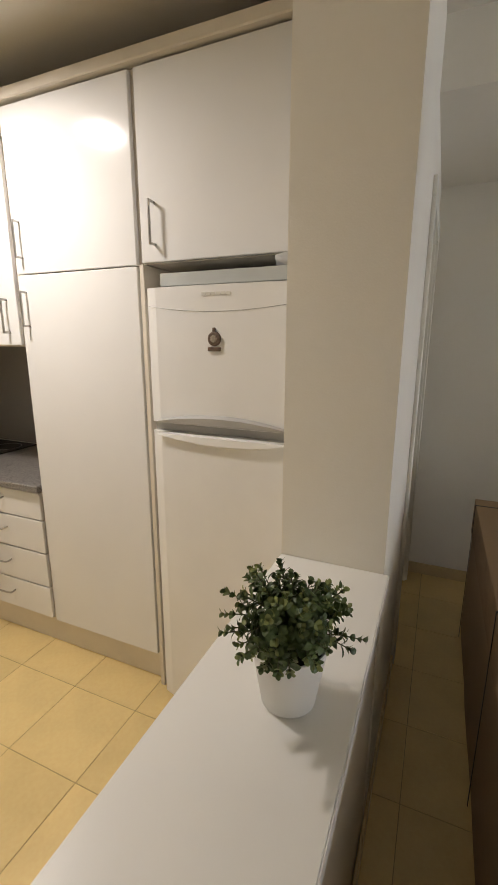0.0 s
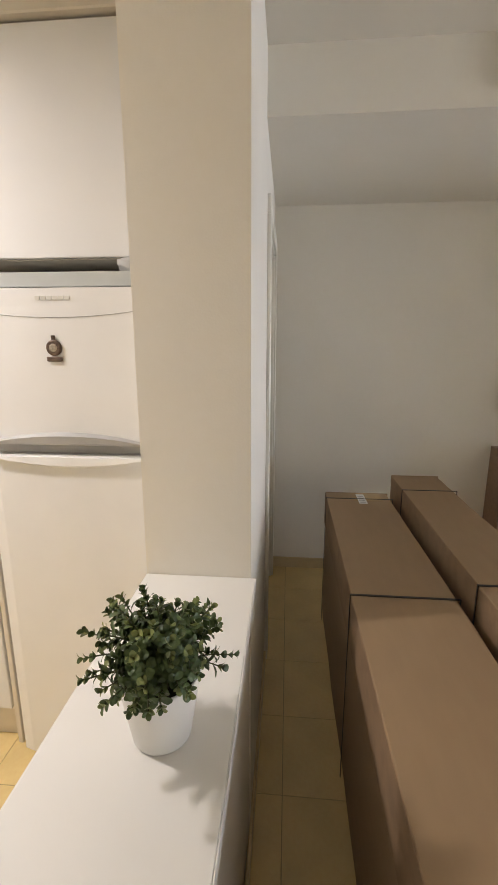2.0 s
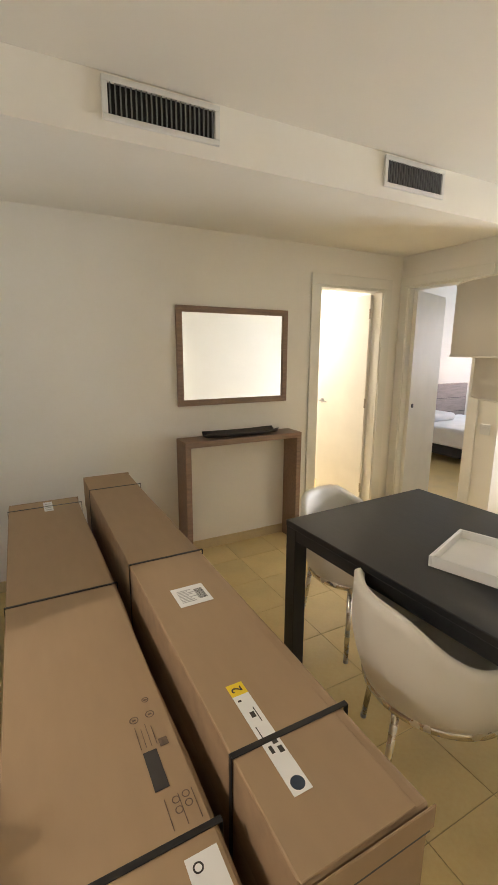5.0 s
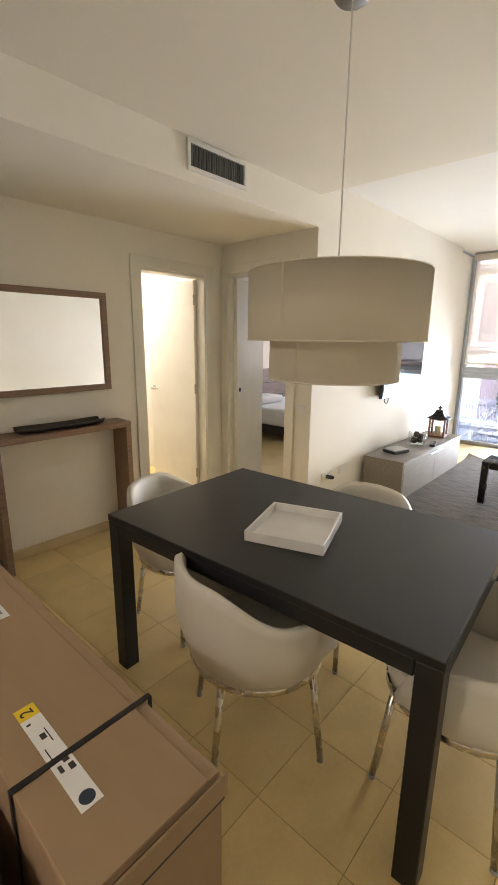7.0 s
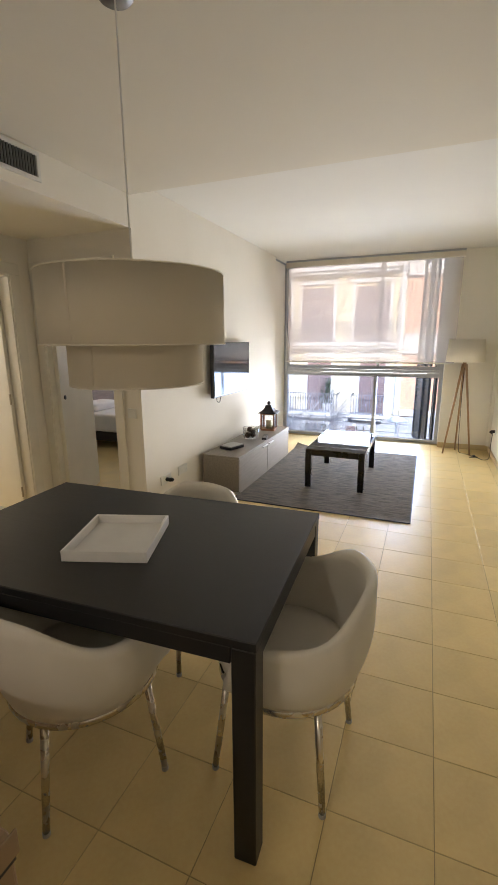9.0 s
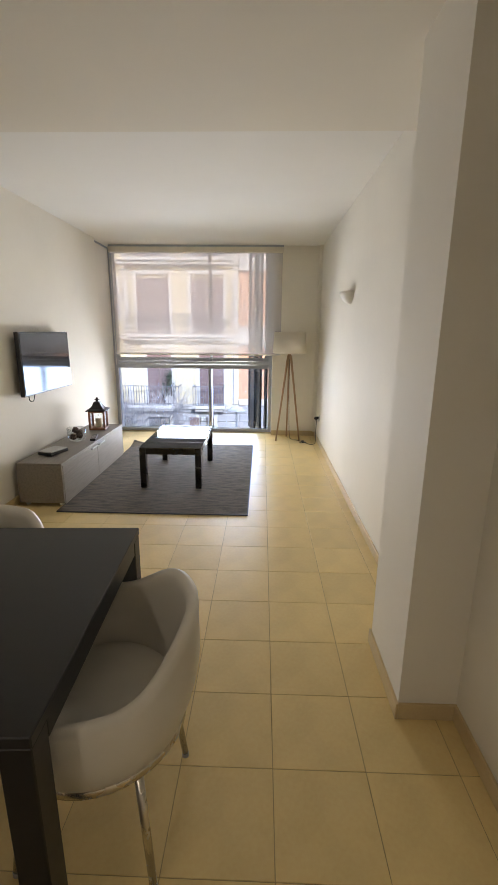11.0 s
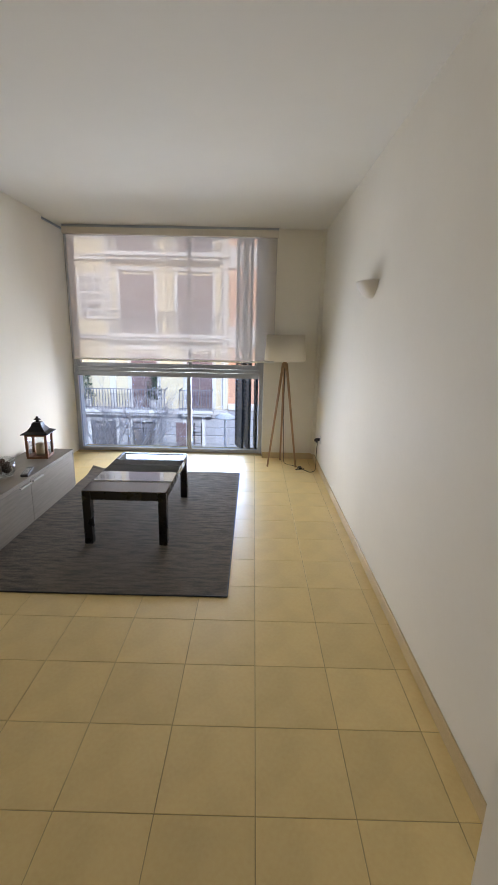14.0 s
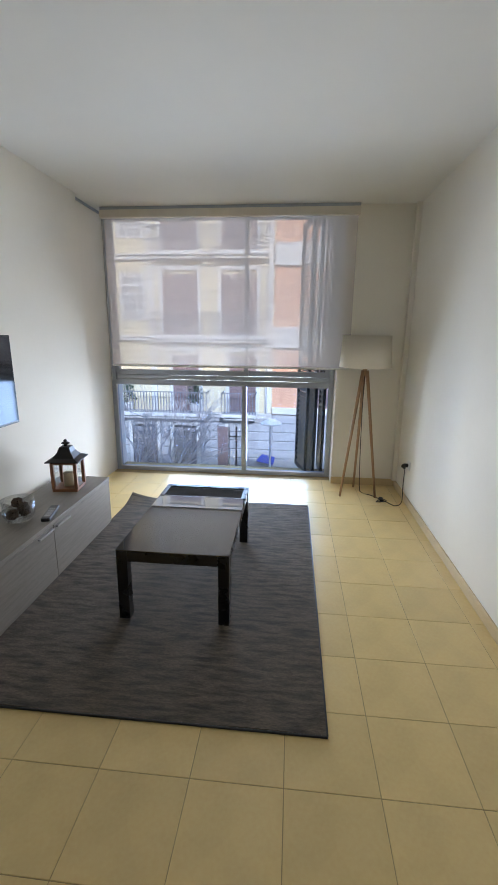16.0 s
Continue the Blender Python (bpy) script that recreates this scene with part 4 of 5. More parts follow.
tu = thing("tv_unit", "low grey-brown wooden television unit with two drop doors", "tv unit", pose(4.86, 2.10, 0))
L, D, H = 1.71, 0.41, 0.40
part("top", box(0, L, 0, D, H - 0.025, H, 0.002), TVUNIT, tu)
part("side_panel", box(0, 0.022, 0.004, D, 0.032, H - 0.0255, 0.002), TVUNIT, tu)
part("side_panel", box(L - 0.022, L, 0.004, D, 0.032, H - 0.0255, 0.002), TVUNIT, tu)
part("bottom", box(0.0225, L - 0.0225, 0.02, D, 0.032, 0.054, 0.001), TVUNIT, tu)
part("back_panel", box(0.0225, L - 0.0225, D - 0.01, D - 0.002, 0.0545, H - 0.026, 0), TVUNIT, tu)
for i in range(2):
    a = 0.0245 + i * (L - 0.049) / 2
    dd = part("door", box(a + 0.002, a + (L - 0.049) / 2 - 0.002, 0.002, 0.020, 0.0165, H - 0.028, 0.002), TVUNIT, tu)
    hx = a + (L - 0.049) / 2 - (0.10 if i == 0 else (L - 0.049) / 2 - 0.10)
    part("handle", box(hx - 0.08, hx + 0.08, -0.018, 0.001, H - 0.052, H - 0.04, 0.002), STEEL, dd, "flat steel pull handle")
for x in (0.05, L / 2, L - 0.05):
    for y in (0.05, D - 0.05):
        part("foot", tube([(x, y, 0), (x, y, 0.0325)], 0.02, 12), PLASTW, tu)

stb = thing("set_top_box", "flat grey and black television receiver on the unit", "receiver", pose(5.20, 2.33, 0.4005, 0, 0, -18))
part("casing", box(-0.11, 0.11, -0.08, 0.08, 0.004, 0.032, 0.006, 2), BLACKP, stb)
part("lid", box(-0.105, 0.105, -0.075, 0.075, 0.0325, 0.042, 0.004, 2), GREY_P, stb)
for x in (-0.08, 0.08):
    part("foot", box(x - 0.01, x + 0.01, -0.06, 0.06, 0, 0.0038, 0), BLACKP, stb)

lan = thing("lantern", "wooden lantern with a black metal roof and a candle inside", "lantern", pose(6.29, 2.29, 0.4005, 0, 0, 8) @ Matrix.Scale(1.1, 4))
s = 0.075
part("base", box(-s - 0.008, s + 0.008, -s - 0.008, s + 0.008, 0, 0.02, 0.002), LWOOD, lan)
for sx in (-1, 1):
    for sy in (-1, 1):
        part("post", box(sx * s - 0.010, sx * s + 0.010, sy * s - 0.010, sy * s + 0.010, 0.0205, 0.205, 0.001), LWOOD, lan)
for sx in (-1, 1):
    part("rail", box(sx * s - 0.009, sx * s + 0.009, -s + 0.0105, s - 0.0105, 0.187, 0.205, 0.001), LWOOD, lan)
    part("rail", box(-s + 0.0105, s - 0.0105, sx * s - 0.009, sx * s + 0.009, 0.187, 0.205, 0.001), LWOOD, lan)
    part("pane", box(sx * s - 0.001, sx * s + 0.001, -s + 0.0105, s - 0.0105, 0.0205, 0.1865, 0), GLASS_C, lan)
    part("pane", box(-s + 0.0105, s - 0.0105, sx * s - 0.001, sx * s + 0.001, 0.0205, 0.1865, 0), GLASS_C, lan)
bm = bmesh.new()
prev = None
for r, z in ((0.108, 0.206), (0.108, 0.211), (0.070, 0.228), (0.045, 0.262), (0.034, 0.292), (0.030, 0.296)):
    q = [bm.verts.new((r * a, r * b, z)) for a, b in ((-1, -1), (1, -1), (1, 1), (-1, 1))]
    if prev:
        for k in range(4):
            bm.faces.new((prev[k], prev[(k + 1) % 4], q[(k + 1) % 4], q[k]))
    else:
        bm.faces.new(q[::-1])
    prev = q
bm.faces.new(prev)
part("roof", bm, LMETAL, lan, "black flared metal roof")
part("finial", lathe([(0.012, 0.296), (0.012, 0.31), (0.028, 0.315), (0.024, 0.322), (0.008, 0.33), (0.012, 0.338), (0, 0.345)], 16), LMETAL, lan, "black metal finial", True)
part("candle", lathe([(0, 0.0205), (0.032, 0.0205), (0.033, 0.11), (0.028, 0.115), (0, 0.112)], 24), WAX, lan, "cream candle", True)

gb = thing("glass_bowl", "clear glass bowl with dried pine cones on the unit", "bowl", pose(5.70, 2.31, 0.4005) @ Matrix.Scale(1.4, 4))
part("bowl", lathe([(0, 0.004), (0.055, 0.004), (0.066, 0.03), (0.068, 0.10), (0.065, 0.10), (0.063, 0.03), (0.05, 0.010), (0, 0.010)], 32), GLASS_C, gb, "", True)
rng = random.Random(5)
for x, y, z, r in ((0.026, -0.01, 0.036, 0.024), (-0.024, 0.016, 0.036, 0.024), (-0.004, -0.024, 0.066, 0.022), (0.012, 0.012, 0.078, 0.022)):
    bm = bmesh.new()
    bmesh.ops.create_icosphere(bm, subdivisions=3, radius=r)
    for v in bm.verts:
        v.co *= 1 + 0.22 * math.sin(v.co.z * 420) * math.sin(8 * math.atan2(v.co.y, v.co.x) + v.co.z * 300)
        v.co += Vector((x, y, z))
    part("pine_cone", bm, CONE, gb, "dark dried cone")
rc = thing("remote_control", "black television remote control lying on the unit", "remote control", pose(5.80, 2.165, 0.4005, 0, 0, 14) @ Matrix.Scale(1.1, 4))
part("casing", box(-0.10, 0.10, -0.025, 0.025, 0, 0.02, 0.004, 2), BLACKP, rc)
for i in range(5):
    for j in (-1, 0, 1):
        part("button", box(-0.07 + 0.026 * i, -0.058 + 0.026 * i, j * 0.012 - 0.004, j * 0.012 + 0.004, 0.02, 0.0215, 0.0005), GREY_P, rc)

# rug: a soft sheet with a slightly raised far corner
bm = bmesh.new()
nx, ny = 60, 40
vv = []
for i in range(nx + 1):
    row = []
    for j in range(ny + 1):
        u, w = i / nx, j / ny
        x, y = 4.738 + 2.385 * u, 0.462 + 1.663 * w
        x += 0.006 * math.sin(9 * w) * (1 if u in (0, 1) else 0)
        z = 0.010 + 0.0012 * noise.noise(Vector((x * 5, y * 5, 0)))
        curl = max(0, (u - 0.90) / 0.10) * max(0, (w - 0.86) / 0.14)
        z += 0.05 * curl ** 1.5
        row.append(bm.verts.new((x, y, z)))
    vv.append(row)
for i in range(nx):
    for j in range(ny):
        bm.faces.new((vv[i][j], vv[i + 1][j], vv[i + 1][j + 1], vv[i][j + 1]))
ret = bmesh.ops.extrude_face_region(bm, geom=list(bm.faces))
for v in [g for g in ret["geom"] if isinstance(g, bmesh.types.BMVert)]:
    v.co.z -= 0.009
rug = thing("rug", "charcoal grey striped woven rug on the tiled floor", "rug")
part("woven_sheet", bm, RUG, rug)
part("hem", boxes([(4.732, 4.740, 0.458, 2.125, 0.001, 0.0115), (4.740, 7.10, 0.456, 0.464, 0.001, 0.0115)], 0.002), BLACKP, rug, "dark stitched hem")

ct = thing("coffee_table", "black coffee table with a glass top and low raised end", "coffee table", pose(5.35, 0.94, 0.011))
cl, cw, chh = 1.03, 0.61, 0.41
for x in (0, cl - 0.06):
    for y in (0, cw - 0.06):
        part("leg", box(x, x + 0.06, y, y + 0.06, 0, chh - 0.001, 0.003), BLKLAC, ct)
for y in (0.004, cw - 0.034):
    part("side_rail", box(0.061, cl - 0.061, y, y + 0.03, chh - 0.062, chh - 0.002, 0.002), BLKLAC, ct)
for x in (0.004, cl - 0.034):
    part("end_rail", box(x, x + 0.03, 0.061, cw - 0.061, chh - 0.062, chh - 0.002, 0.002), BLKLAC, ct)
part("glass_top", box(0.0, 0.80, 0.0, cw, chh, chh + 0.008, 0.0015), GLASS_T, ct, "smoked glass top")
part("glass_shelf", box(0.81, cl - 0.036, 0.031, cw - 0.031, chh, chh + 0.007, 0.0015), GLASS_T, ct, "glass end strip")
part("crossbar", box(0.801, 0.809, 0.031, cw - 0.031, chh - 0.02, chh + 0.009, 0.001), BLKLAC, ct)
for r in ((cl - 0.035, cl, 0, cw), (0.80, cl - 0.0355, 0, 0.03), (0.80, cl - 0.0355, cw - 0.03, cw)):
    part("raised_edge", box(*r, chh, chh + 0.012, 0.002), BLKLAC, ct)

# floor lamp
fl = thing("floor_lamp", "tripod floor lamp with oak legs and a white shade", "lamp", pose(7.52, -0.03, 0))
for a in (120, 240, 0):
    ca, sa = math.cos(radians(a)), math.sin(radians(a))
    part("leg", tube([(0.195 * ca, 0.195 * sa, 0), (0.022 * ca, 0.022 * sa, 1.22)], [0.011, 0.016], 10), TRIPOD, fl, "oak leg", True)
part("hub", tube([(0, 0, 1.17), (0, 0, 1.26)], 0.022, 16), TRIPOD, fl)
part("shade", lathe([(0.215, 1.535), (0.217, 1.537), (0.238, 1.252), (0.236, 1.250), (0.234, 1.252), (0.213, 1.535), (0.215, 1.535)], 56), SHADE, fl, "white fabric drum shade", True)
for a in (0, 120, 240):
    part("spoke", tube([(0, 0, 1.26), (0.22 * math.cos(radians(a)), 0.22 * math.sin(radians(a)), 1.40)], 0.002, 6), STEEL, fl)
part("cable", tube(bend([(0, 0, 1.18), (0.03, -0.01, 0.7), (0.02, -0.03, 0.1), (0.02, -0.06, 0.005), (-0.05, -0.14, 0.005), (-0.14, -0.2, 0.005), (-0.22, -0.16, 0.006), (-0.2, -0.26, 0.012), (-0.12, -0.2, 0.006),
                         (-0.24, -0.27, 0.006), (-0.30, -0.32, 0.006), (-0.25, -0.385, 0.03), (-0.22, -0.39, 0.2), (-0.2, -0.40, 0.36)], 6), 0.0035, 6), CABLE, fl, "black cable with foot switch", True)
part("foot_switch", box(-0.20, -0.12, -0.235, -0.20, 0, 0.022, 0.006, 2), CABLE, fl)


def outlet(m, label="white wall socket", n=1, plug=False):
    o = thing("wall_socket", label, "socket", m)
    w = 0.041 * n
    part("plate", box(-w, w, -0.010, -0.0005, -0.041, 0.041, 0.003, 2), PLASTW, o)
    for i in range(n):
        cx = -w + 0.041 + 0.082 * i
        part("insert", lathe([(0, -0.004), (0.018, -0.004), (0.020, 0.0)], 20), GREY_P, o).matrix_local = pose(cx, -0.0105, 0, 90, 0, 0)
    if plug:
        part("plug", tube(bend([(0.0, -0.012, 0), (0, -0.045, 0), (0.02, -0.06, -0.005), (0.045, -0.05, -0.02)], 4), [0.018] * 9 + [0.008] * 4, 10), CABLE, o, "black plug")
    return o


outlet(pose(7.32, YR, 0.37, 0, 0, 180), "white wall socket with the lamp's plug", 1, True)
outlet(pose(4.23, YT, 0.315), "white double wall socket with a black plug", 2, True)
outlet(pose(4.53, YT, 0.325), "white double television socket", 2)
sw = thing("light_switch", "white light switch beside the bedroom door", "switch", pose(XB, 2.655, 0.96, 0, 0, -90))
part("plate", box(-0.041, 0.041, -0.010, -0.0005, -0.041, 0.041, 0.003, 2), PLASTW, sw)
part("rocker", box(-0.026, 0.026, -0.014, -0.0105, -0.026, 0.026, 0.002), PLASTW, sw)

# plaster wall sconce, a half shell
bm = bmesh.new()
rows = []
for i in range(17):
    th = math.pi * i / 16
    rows.append([bm.verts.new((0.155 * math.cos(th) * r, 0.105 * math.sin(th) * r, z)) for r, z in ((1.0, 0.0), (1.0, -0.014), (0.86, -0.05), (0.6, -0.085), (0.28, -0.105), (0.0, -0.11))] +
                [bm.verts.new((0.14 * math.cos(th), 0.09 * math.sin(th), 0.0)), bm.verts.new((0.10 * math.cos(th), 0.06 * math.sin(th), -0.04))])
for a, b in zip(rows, rows[1:]):
    for k in range(5):
        bm.faces.new((a[k], b[k], b[k + 1], a[k + 1]))
    bm.faces.new((a[0], a[6], b[6], b[0]))
    bm.faces.new((a[6], a[7], b[7], b[6]))
solid("wall_sconce", bm, SCONCE, "white plaster half-bowl wall sconce", "wall lamp", pose(5.56, YR + 0.001, 1.905), smooth=True)
solid("corner_conduit", box(XI - 0.062, XI - 0.013, YR + 0.0005, YR + 0.045, 0.076, ZL - 0.001, 0.004, 2), WALL, "painted square conduit in the room corner", "conduit")

# ---- big window ----
WY0, WY1, WZ1 = 0.205, 2.625, 2.74
win = thing("window_1", "floor-to-ceiling grey aluminium window with sliding panes", "window", kind="structure")
F = 0.05


def bar(n, y0, y1, z0, z1, x0=XW - 0.03, x1=XW + 0.04, par=win, b=0.003):
    return part(n, box(x0, x1, y0, y1, z0, z1, b), ALU, par)


bar("frame_stile", WY0, WY0 + F, 0.0, WZ1)
bar("frame_stile", WY1 - F, WY1, 0.0, WZ1)
bar("frame_rail", WY0 + F, WY1 - F, 0.0, 0.045)
bar("frame_rail", WY0 + F, WY1 - F, WZ1 - 0.06, WZ1)
bar("transom", WY0 + F, WY1 - F, 0.985, 1.045)
bar("transom", WY0 + F, WY1 - F, 1.05, 1.095, XW - 0.045, XW + 0.03)
bar("mullion", 1.128, 1.180, 0.045, 0.985)
for y0, y1, dx in ((1.11, WY1 - F, 0.0), (WY0 + F, 1.16, 0.028)):
    for n, r in (("sash_stile", (y0, y0 + 0.045, 1.097, WZ1 - 0.062)), ("sash_stile", (y1 - 0.045, y1, 1.097, WZ1 - 0.062)), ("sash_rail", (y0 + 0.045, y1 - 0.045, 1.097, 1.15)), ("sash_rail", (y0 + 0.045, y1 - 0.045, WZ1 - 0.11, WZ1 - 0.062))):
        bar(n, *r, XW - 0.026 + dx, XW + dx - 0.002)
    p = part("pane", box(XW - 0.016 + dx, XW - 0.010 + dx, y0 + 0.045, y1 - 0.045, 1.15, WZ1 - 0.11, 0), GLASS_U, win, "bluish glass pane")
    p.visible_shadow = False
for y0, y1 in ((1.18, WY1 - F), (WY0 + F, 1.128)):
    p = part("pane", box(XW, XW + 0.006, y0, y1, 0.045, 0.985, 0), GLASS, win, "bluish glass pane")
    p.visible_shadow = False
part("lock", box(XW - 0.075, XW - 0.045, WY1 - 0.07, WY1 - 0.02, 1.04, 1.12, 0.004), ALU, win)

bl = thing("roller_blind", "translucent pale roller blind pulled half down", "blind")
part("cassette", box(7.725, 7.79, 0.075, 2.53, 2.60, 2.672, 0.006, 2), CORN, bl, "white blind cassette")
# added filler up to the ceiling, grey for the shadow line above the cassette
part("shadow_gap_filler", box(7.735, 7.785, 0.077, 2.528, 2.6725, ZL - 0.002, 0.001), ALU, bl)
part("fabric", box(7.762, 7.7635, 0.09, 2.50, 1.212, 2.599, 0), BLINDF, bl, "sheer beige screen fabric")
part("bottom_bar", tube([(7.763, 0.085, 1.21), (7.763, 2.505, 1.21)], 0.011, 10), PLASTW, bl, "white bottom bar")
part("chain", tube([(7.755, 2.517, 1.05), (7.755, 2.517, 2.605)], 0.0025, 6), PLASTW, bl, "white bead chain")
solid("ceiling_track", box(7.32, 8.0, 2.60, 2.622, ZL - 0.02, ZL - 0.002, 0.002), ALU, "dark aluminium track at the ceiling edge", "track")

# folded louvre shutters outside
for k, (y, a) in enumerate(((0.28, 3), (0.37, 10), (0.46, 15))):
    sh = thing("louvre_shutter", "black folded louvre shutter outside the window", "shutter", pose(8.16, y, 0.0, 0, 0, a), "window shutters")
    part("stile", box(0, 0.045, -0.016, 0.016, -0.02, 2.7, 0.002), SHUTB, sh)
    part("stile", box(0.36, 0.405, -0.016, 0.016, -0.02, 2.7, 0.002), SHUTB, sh)
    for z in (-0.02, 1.30, 2.64):
        part("rail", box(0.0455, 0.3595, -0.015, 0.015, z, z + 0.06, 0.002), SHUTB, sh)
    me = None
    for i in range(44):
        z = 0.06 + i * 0.058
        if 1.27 < z < 1.38:
            continue
        if me is None:
            s0 = part("slat", box(0.0455, 0.3595, -0.004, 0.004, -0.024, 0.024, 0), SHUTB, sh)
            me = s0.data
        else:
            s0 = new("slat", me)
            s0.parent = sh
        s0.matrix_local = pose(0, 0, z, 38, 0, 0)

# ---- bedroom and bathroom seen through the doorways ----
bed = thing("bed", "bed with white mattress on a dark base and greyed wooden headboard", "bed", pose(6.0, 3.35, 0))
part("base", box(0.03, 1.37, 0.03, 2.06, 0.10, 0.24, 0.01), BEDB, bed)
part("mattress", box(0, 1.4, 0, 2.06, 0.242, 0.50, 0.05, 4), BEDW, bed, "white mattress", True)
part("headboard", box(-0.12, 1.55, 2.075, 2.135, 0.10, 1.02, 0.004), HEADB, bed, "greyed wooden headboard")
part("headboard_groove", boxes([(-0.121, 1.551, 2.072, 2.076, 0.55, 0.556), (-0.121, 1.551, 2.072, 2.076, 0.78, 0.786)]), BEDB, bed)
part("pillow", box(0.12, 0.72, 1.62, 2.02, 0.502, 0.62, 0.055, 4), BEDW, bed, "white pillow", True)
for x in (0.08, 1.3):
    for y in (0.1, 1.9):
        part("leg", box(x, x + 0.05, y, y + 0.05, 0, 0.0995, 0.003), BEDB, bed)
win2 = thing("window_2", "bedroom window in the outer wall", "window", kind="structure")
for r in ((3.6, 5.1, 0.9, 0.96), (3.6, 5.1, 2.14, 2.2), (3.6, 3.66, 0.96, 2.14), (5.04, 5.1, 0.96, 2.14), (4.32, 4.38, 0.96, 2.14)):
    part("frame_bar", box(8.10, 8.16, *r, 0.003), ALU, win2)
sk = thing("bathroom_vanity", "white bathroom vanity with basin", "vanity", pose(2.62, 4.7, 0))
part("cabinet", box(-0.21, 0.21, -0.3, 0.3, 0.0, 0.80, 0.004), TRIM, sk)
part("basin", box(-0.22, 0.23, -0.32, 0.32, 0.802, 0.86, 0.015, 3), POT, sk, "white ceramic basin")
sp = thing("ceiling_spotlight", "chrome bathroom spotlight bar, switched on", "lamp", pose(3.35, 4.75, 2.42))
part("bar", box(-0.25, 0.25, -0.02, 0.02, -0.03, -0.001, 0.003), STEEL, sp)
for x in (-0.18, 0.18):
    part("spot", lathe([(0, -0.11), (0.035, -0.11), (0.03, -0.06), (0.012, -0.03)], 20, centre=(x, 0)), mat("spot_glow", (1, 0.94, 0.82), 0.4, emit=2.0), sp)

# ---- the street ----
ZG = -7.2
structure("ground", box(8.3, 400, -300, 300, ZG - 0.3, ZG, 0), ASPH, "asphalt street", "ground")
structure("pavement", boxes([(8.3, 11.0, -60, 60, ZG, ZG + 0.13), (20.0, 23.0, -60, 60, ZG, ZG + 0.13)]), PAVE, "stone pavements", "pavement")
structure("facade_own", boxes([(8.0, 8.30, -30, YR - 0.12, ZG, 3.1), (8.0, 8.30, 5.6, 30, ZG, 3.1), (8.0, 8.30, YR - 0.12, 5.6, ZT + 0.1, 3.15), (8.0, 8.30, YR - 0.12, 5.6, ZG, -0.26)]), F_STO, "front of this building", "facade")

XF = 23.0


def opening(parent, y0, y1, z0, z1, kind="shutter"):
    w = thing("window", "", "", None)
    w.parent = parent
    cy = (y0 + y1) / 2
    part("surround", boxes([(XF - 0.10, XF - 0.001, y0 - 0.16, y0, z0, z1 + 0.16), (XF - 0.10, XF - 0.001, y1, y1 + 0.16, z0, z1 + 0.16), (XF - 0.14, XF - 0.001, y0 - 0.2, y1 + 0.2, z1 + 0.161, z1 + 0.36)]), F_STO, w)
    if kind in ("shutter", "grey"):
        for a, b in ((y0, cy - 0.01), (cy + 0.01, y1)):
            bm = box(XF - 0.06, XF - 0.002, a, b, z0, z1, 0)
            for k in range(int((z1 - z0) / 0.13)):
                add_box(bm, XF - 0.075, XF - 0.061, a + 0.05, b - 0.05, z0 + 0.05 + 0.13 * k, z0 + 0.13 + 0.13 * k)
            part("shutter", bm, F_GREY if kind == "grey" else F_SHUT, w)
    elif kind == "glass":
        part("pane", box(XF - 0.03, XF - 0.002, y0, y1, z0, z1, 0), F_GLASS, w)
        part("frame", boxes([(XF - 0.06, XF - 0.031, cy - 0.04, cy + 0.04, z0, z1), (XF - 0.06, XF - 0.031, y0, y0 + 0.06, z0, z1), (XF - 0.06, XF - 0.031, y1 - 0.06, y1, z0, z1), (XF - 0.06, XF - 0.031, y0, y1, z1 - 0.5, z1 - 0.44)]), F_SHUT, w)
    return w


def balcony(parent, y0, y1, z, out=0.75):
    b = thing("balcony", "", "", None)
    b.parent = parent
    part("slab", boxes([(XF - out, XF - 0.001, y0, y1, z - 0.16, z), (XF - out * 0.8, XF - 0.001, y0 + 0.1, y1 - 0.1, z - 0.30, z - 0.161)], 0.01), F_STO, b)
    bm = boxes([(XF - out + 0.03, XF - out + 0.07, y0 + 0.03, y1 - 0.03, z + 0.92, z + 0.96), (XF - out + 0.03, XF - out + 0.07, y0 + 0.03, y1 - 0.03, z + 0.08, z + 0.11),
                (XF - out + 0.03, XF, y0 + 0.03, y0 + 0.07, z + 0.92, z + 0.96), (XF - out + 0.03, XF, y1 - 0.07, y1 - 0.03, z + 0.92, z + 0.96)])
    n = int((y1 - y0) / 0.13)
    for i in range(n + 1):
        y = y0 + 0.04 + (y1 - y0 - 0.10) * i / n
        add_box(bm, XF - out + 0.04, XF - out + 0.065, y, y + 0.028, z, z + 0.93)
    part("railing", bm, F_IRON, b, "black iron railing")


bA = thing("apartment_building", "cream stucco apartment building with shuttered windows across the street", "building")
part("wall", boxes([(XF, XF + 8, 1.5, 26, -2.1, 12)]), F_YEL, bA, "cream stucco wall")
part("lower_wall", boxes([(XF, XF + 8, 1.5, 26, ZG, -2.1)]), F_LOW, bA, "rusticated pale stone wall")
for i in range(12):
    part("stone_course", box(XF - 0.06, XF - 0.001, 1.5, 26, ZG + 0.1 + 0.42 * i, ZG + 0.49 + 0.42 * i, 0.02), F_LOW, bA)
for z in (-2.04, 1.38, 4.78, 8.2):
    part("string_course", boxes([(XF - 0.16, XF - 0.001, 1.5, 26, z - 0.22, z - 0.06), (XF - 0.24, XF - 0.001, 1.5, 26, z - 0.06, z)]), F_STO, bA)
for y in (1.56, 6.8, 9.3, 14.4):
    part("pilaster", box(XF - 0.08, XF - 0.001, y, y + 0.28, -2.0, 12, 0.01), F_STO, bA)
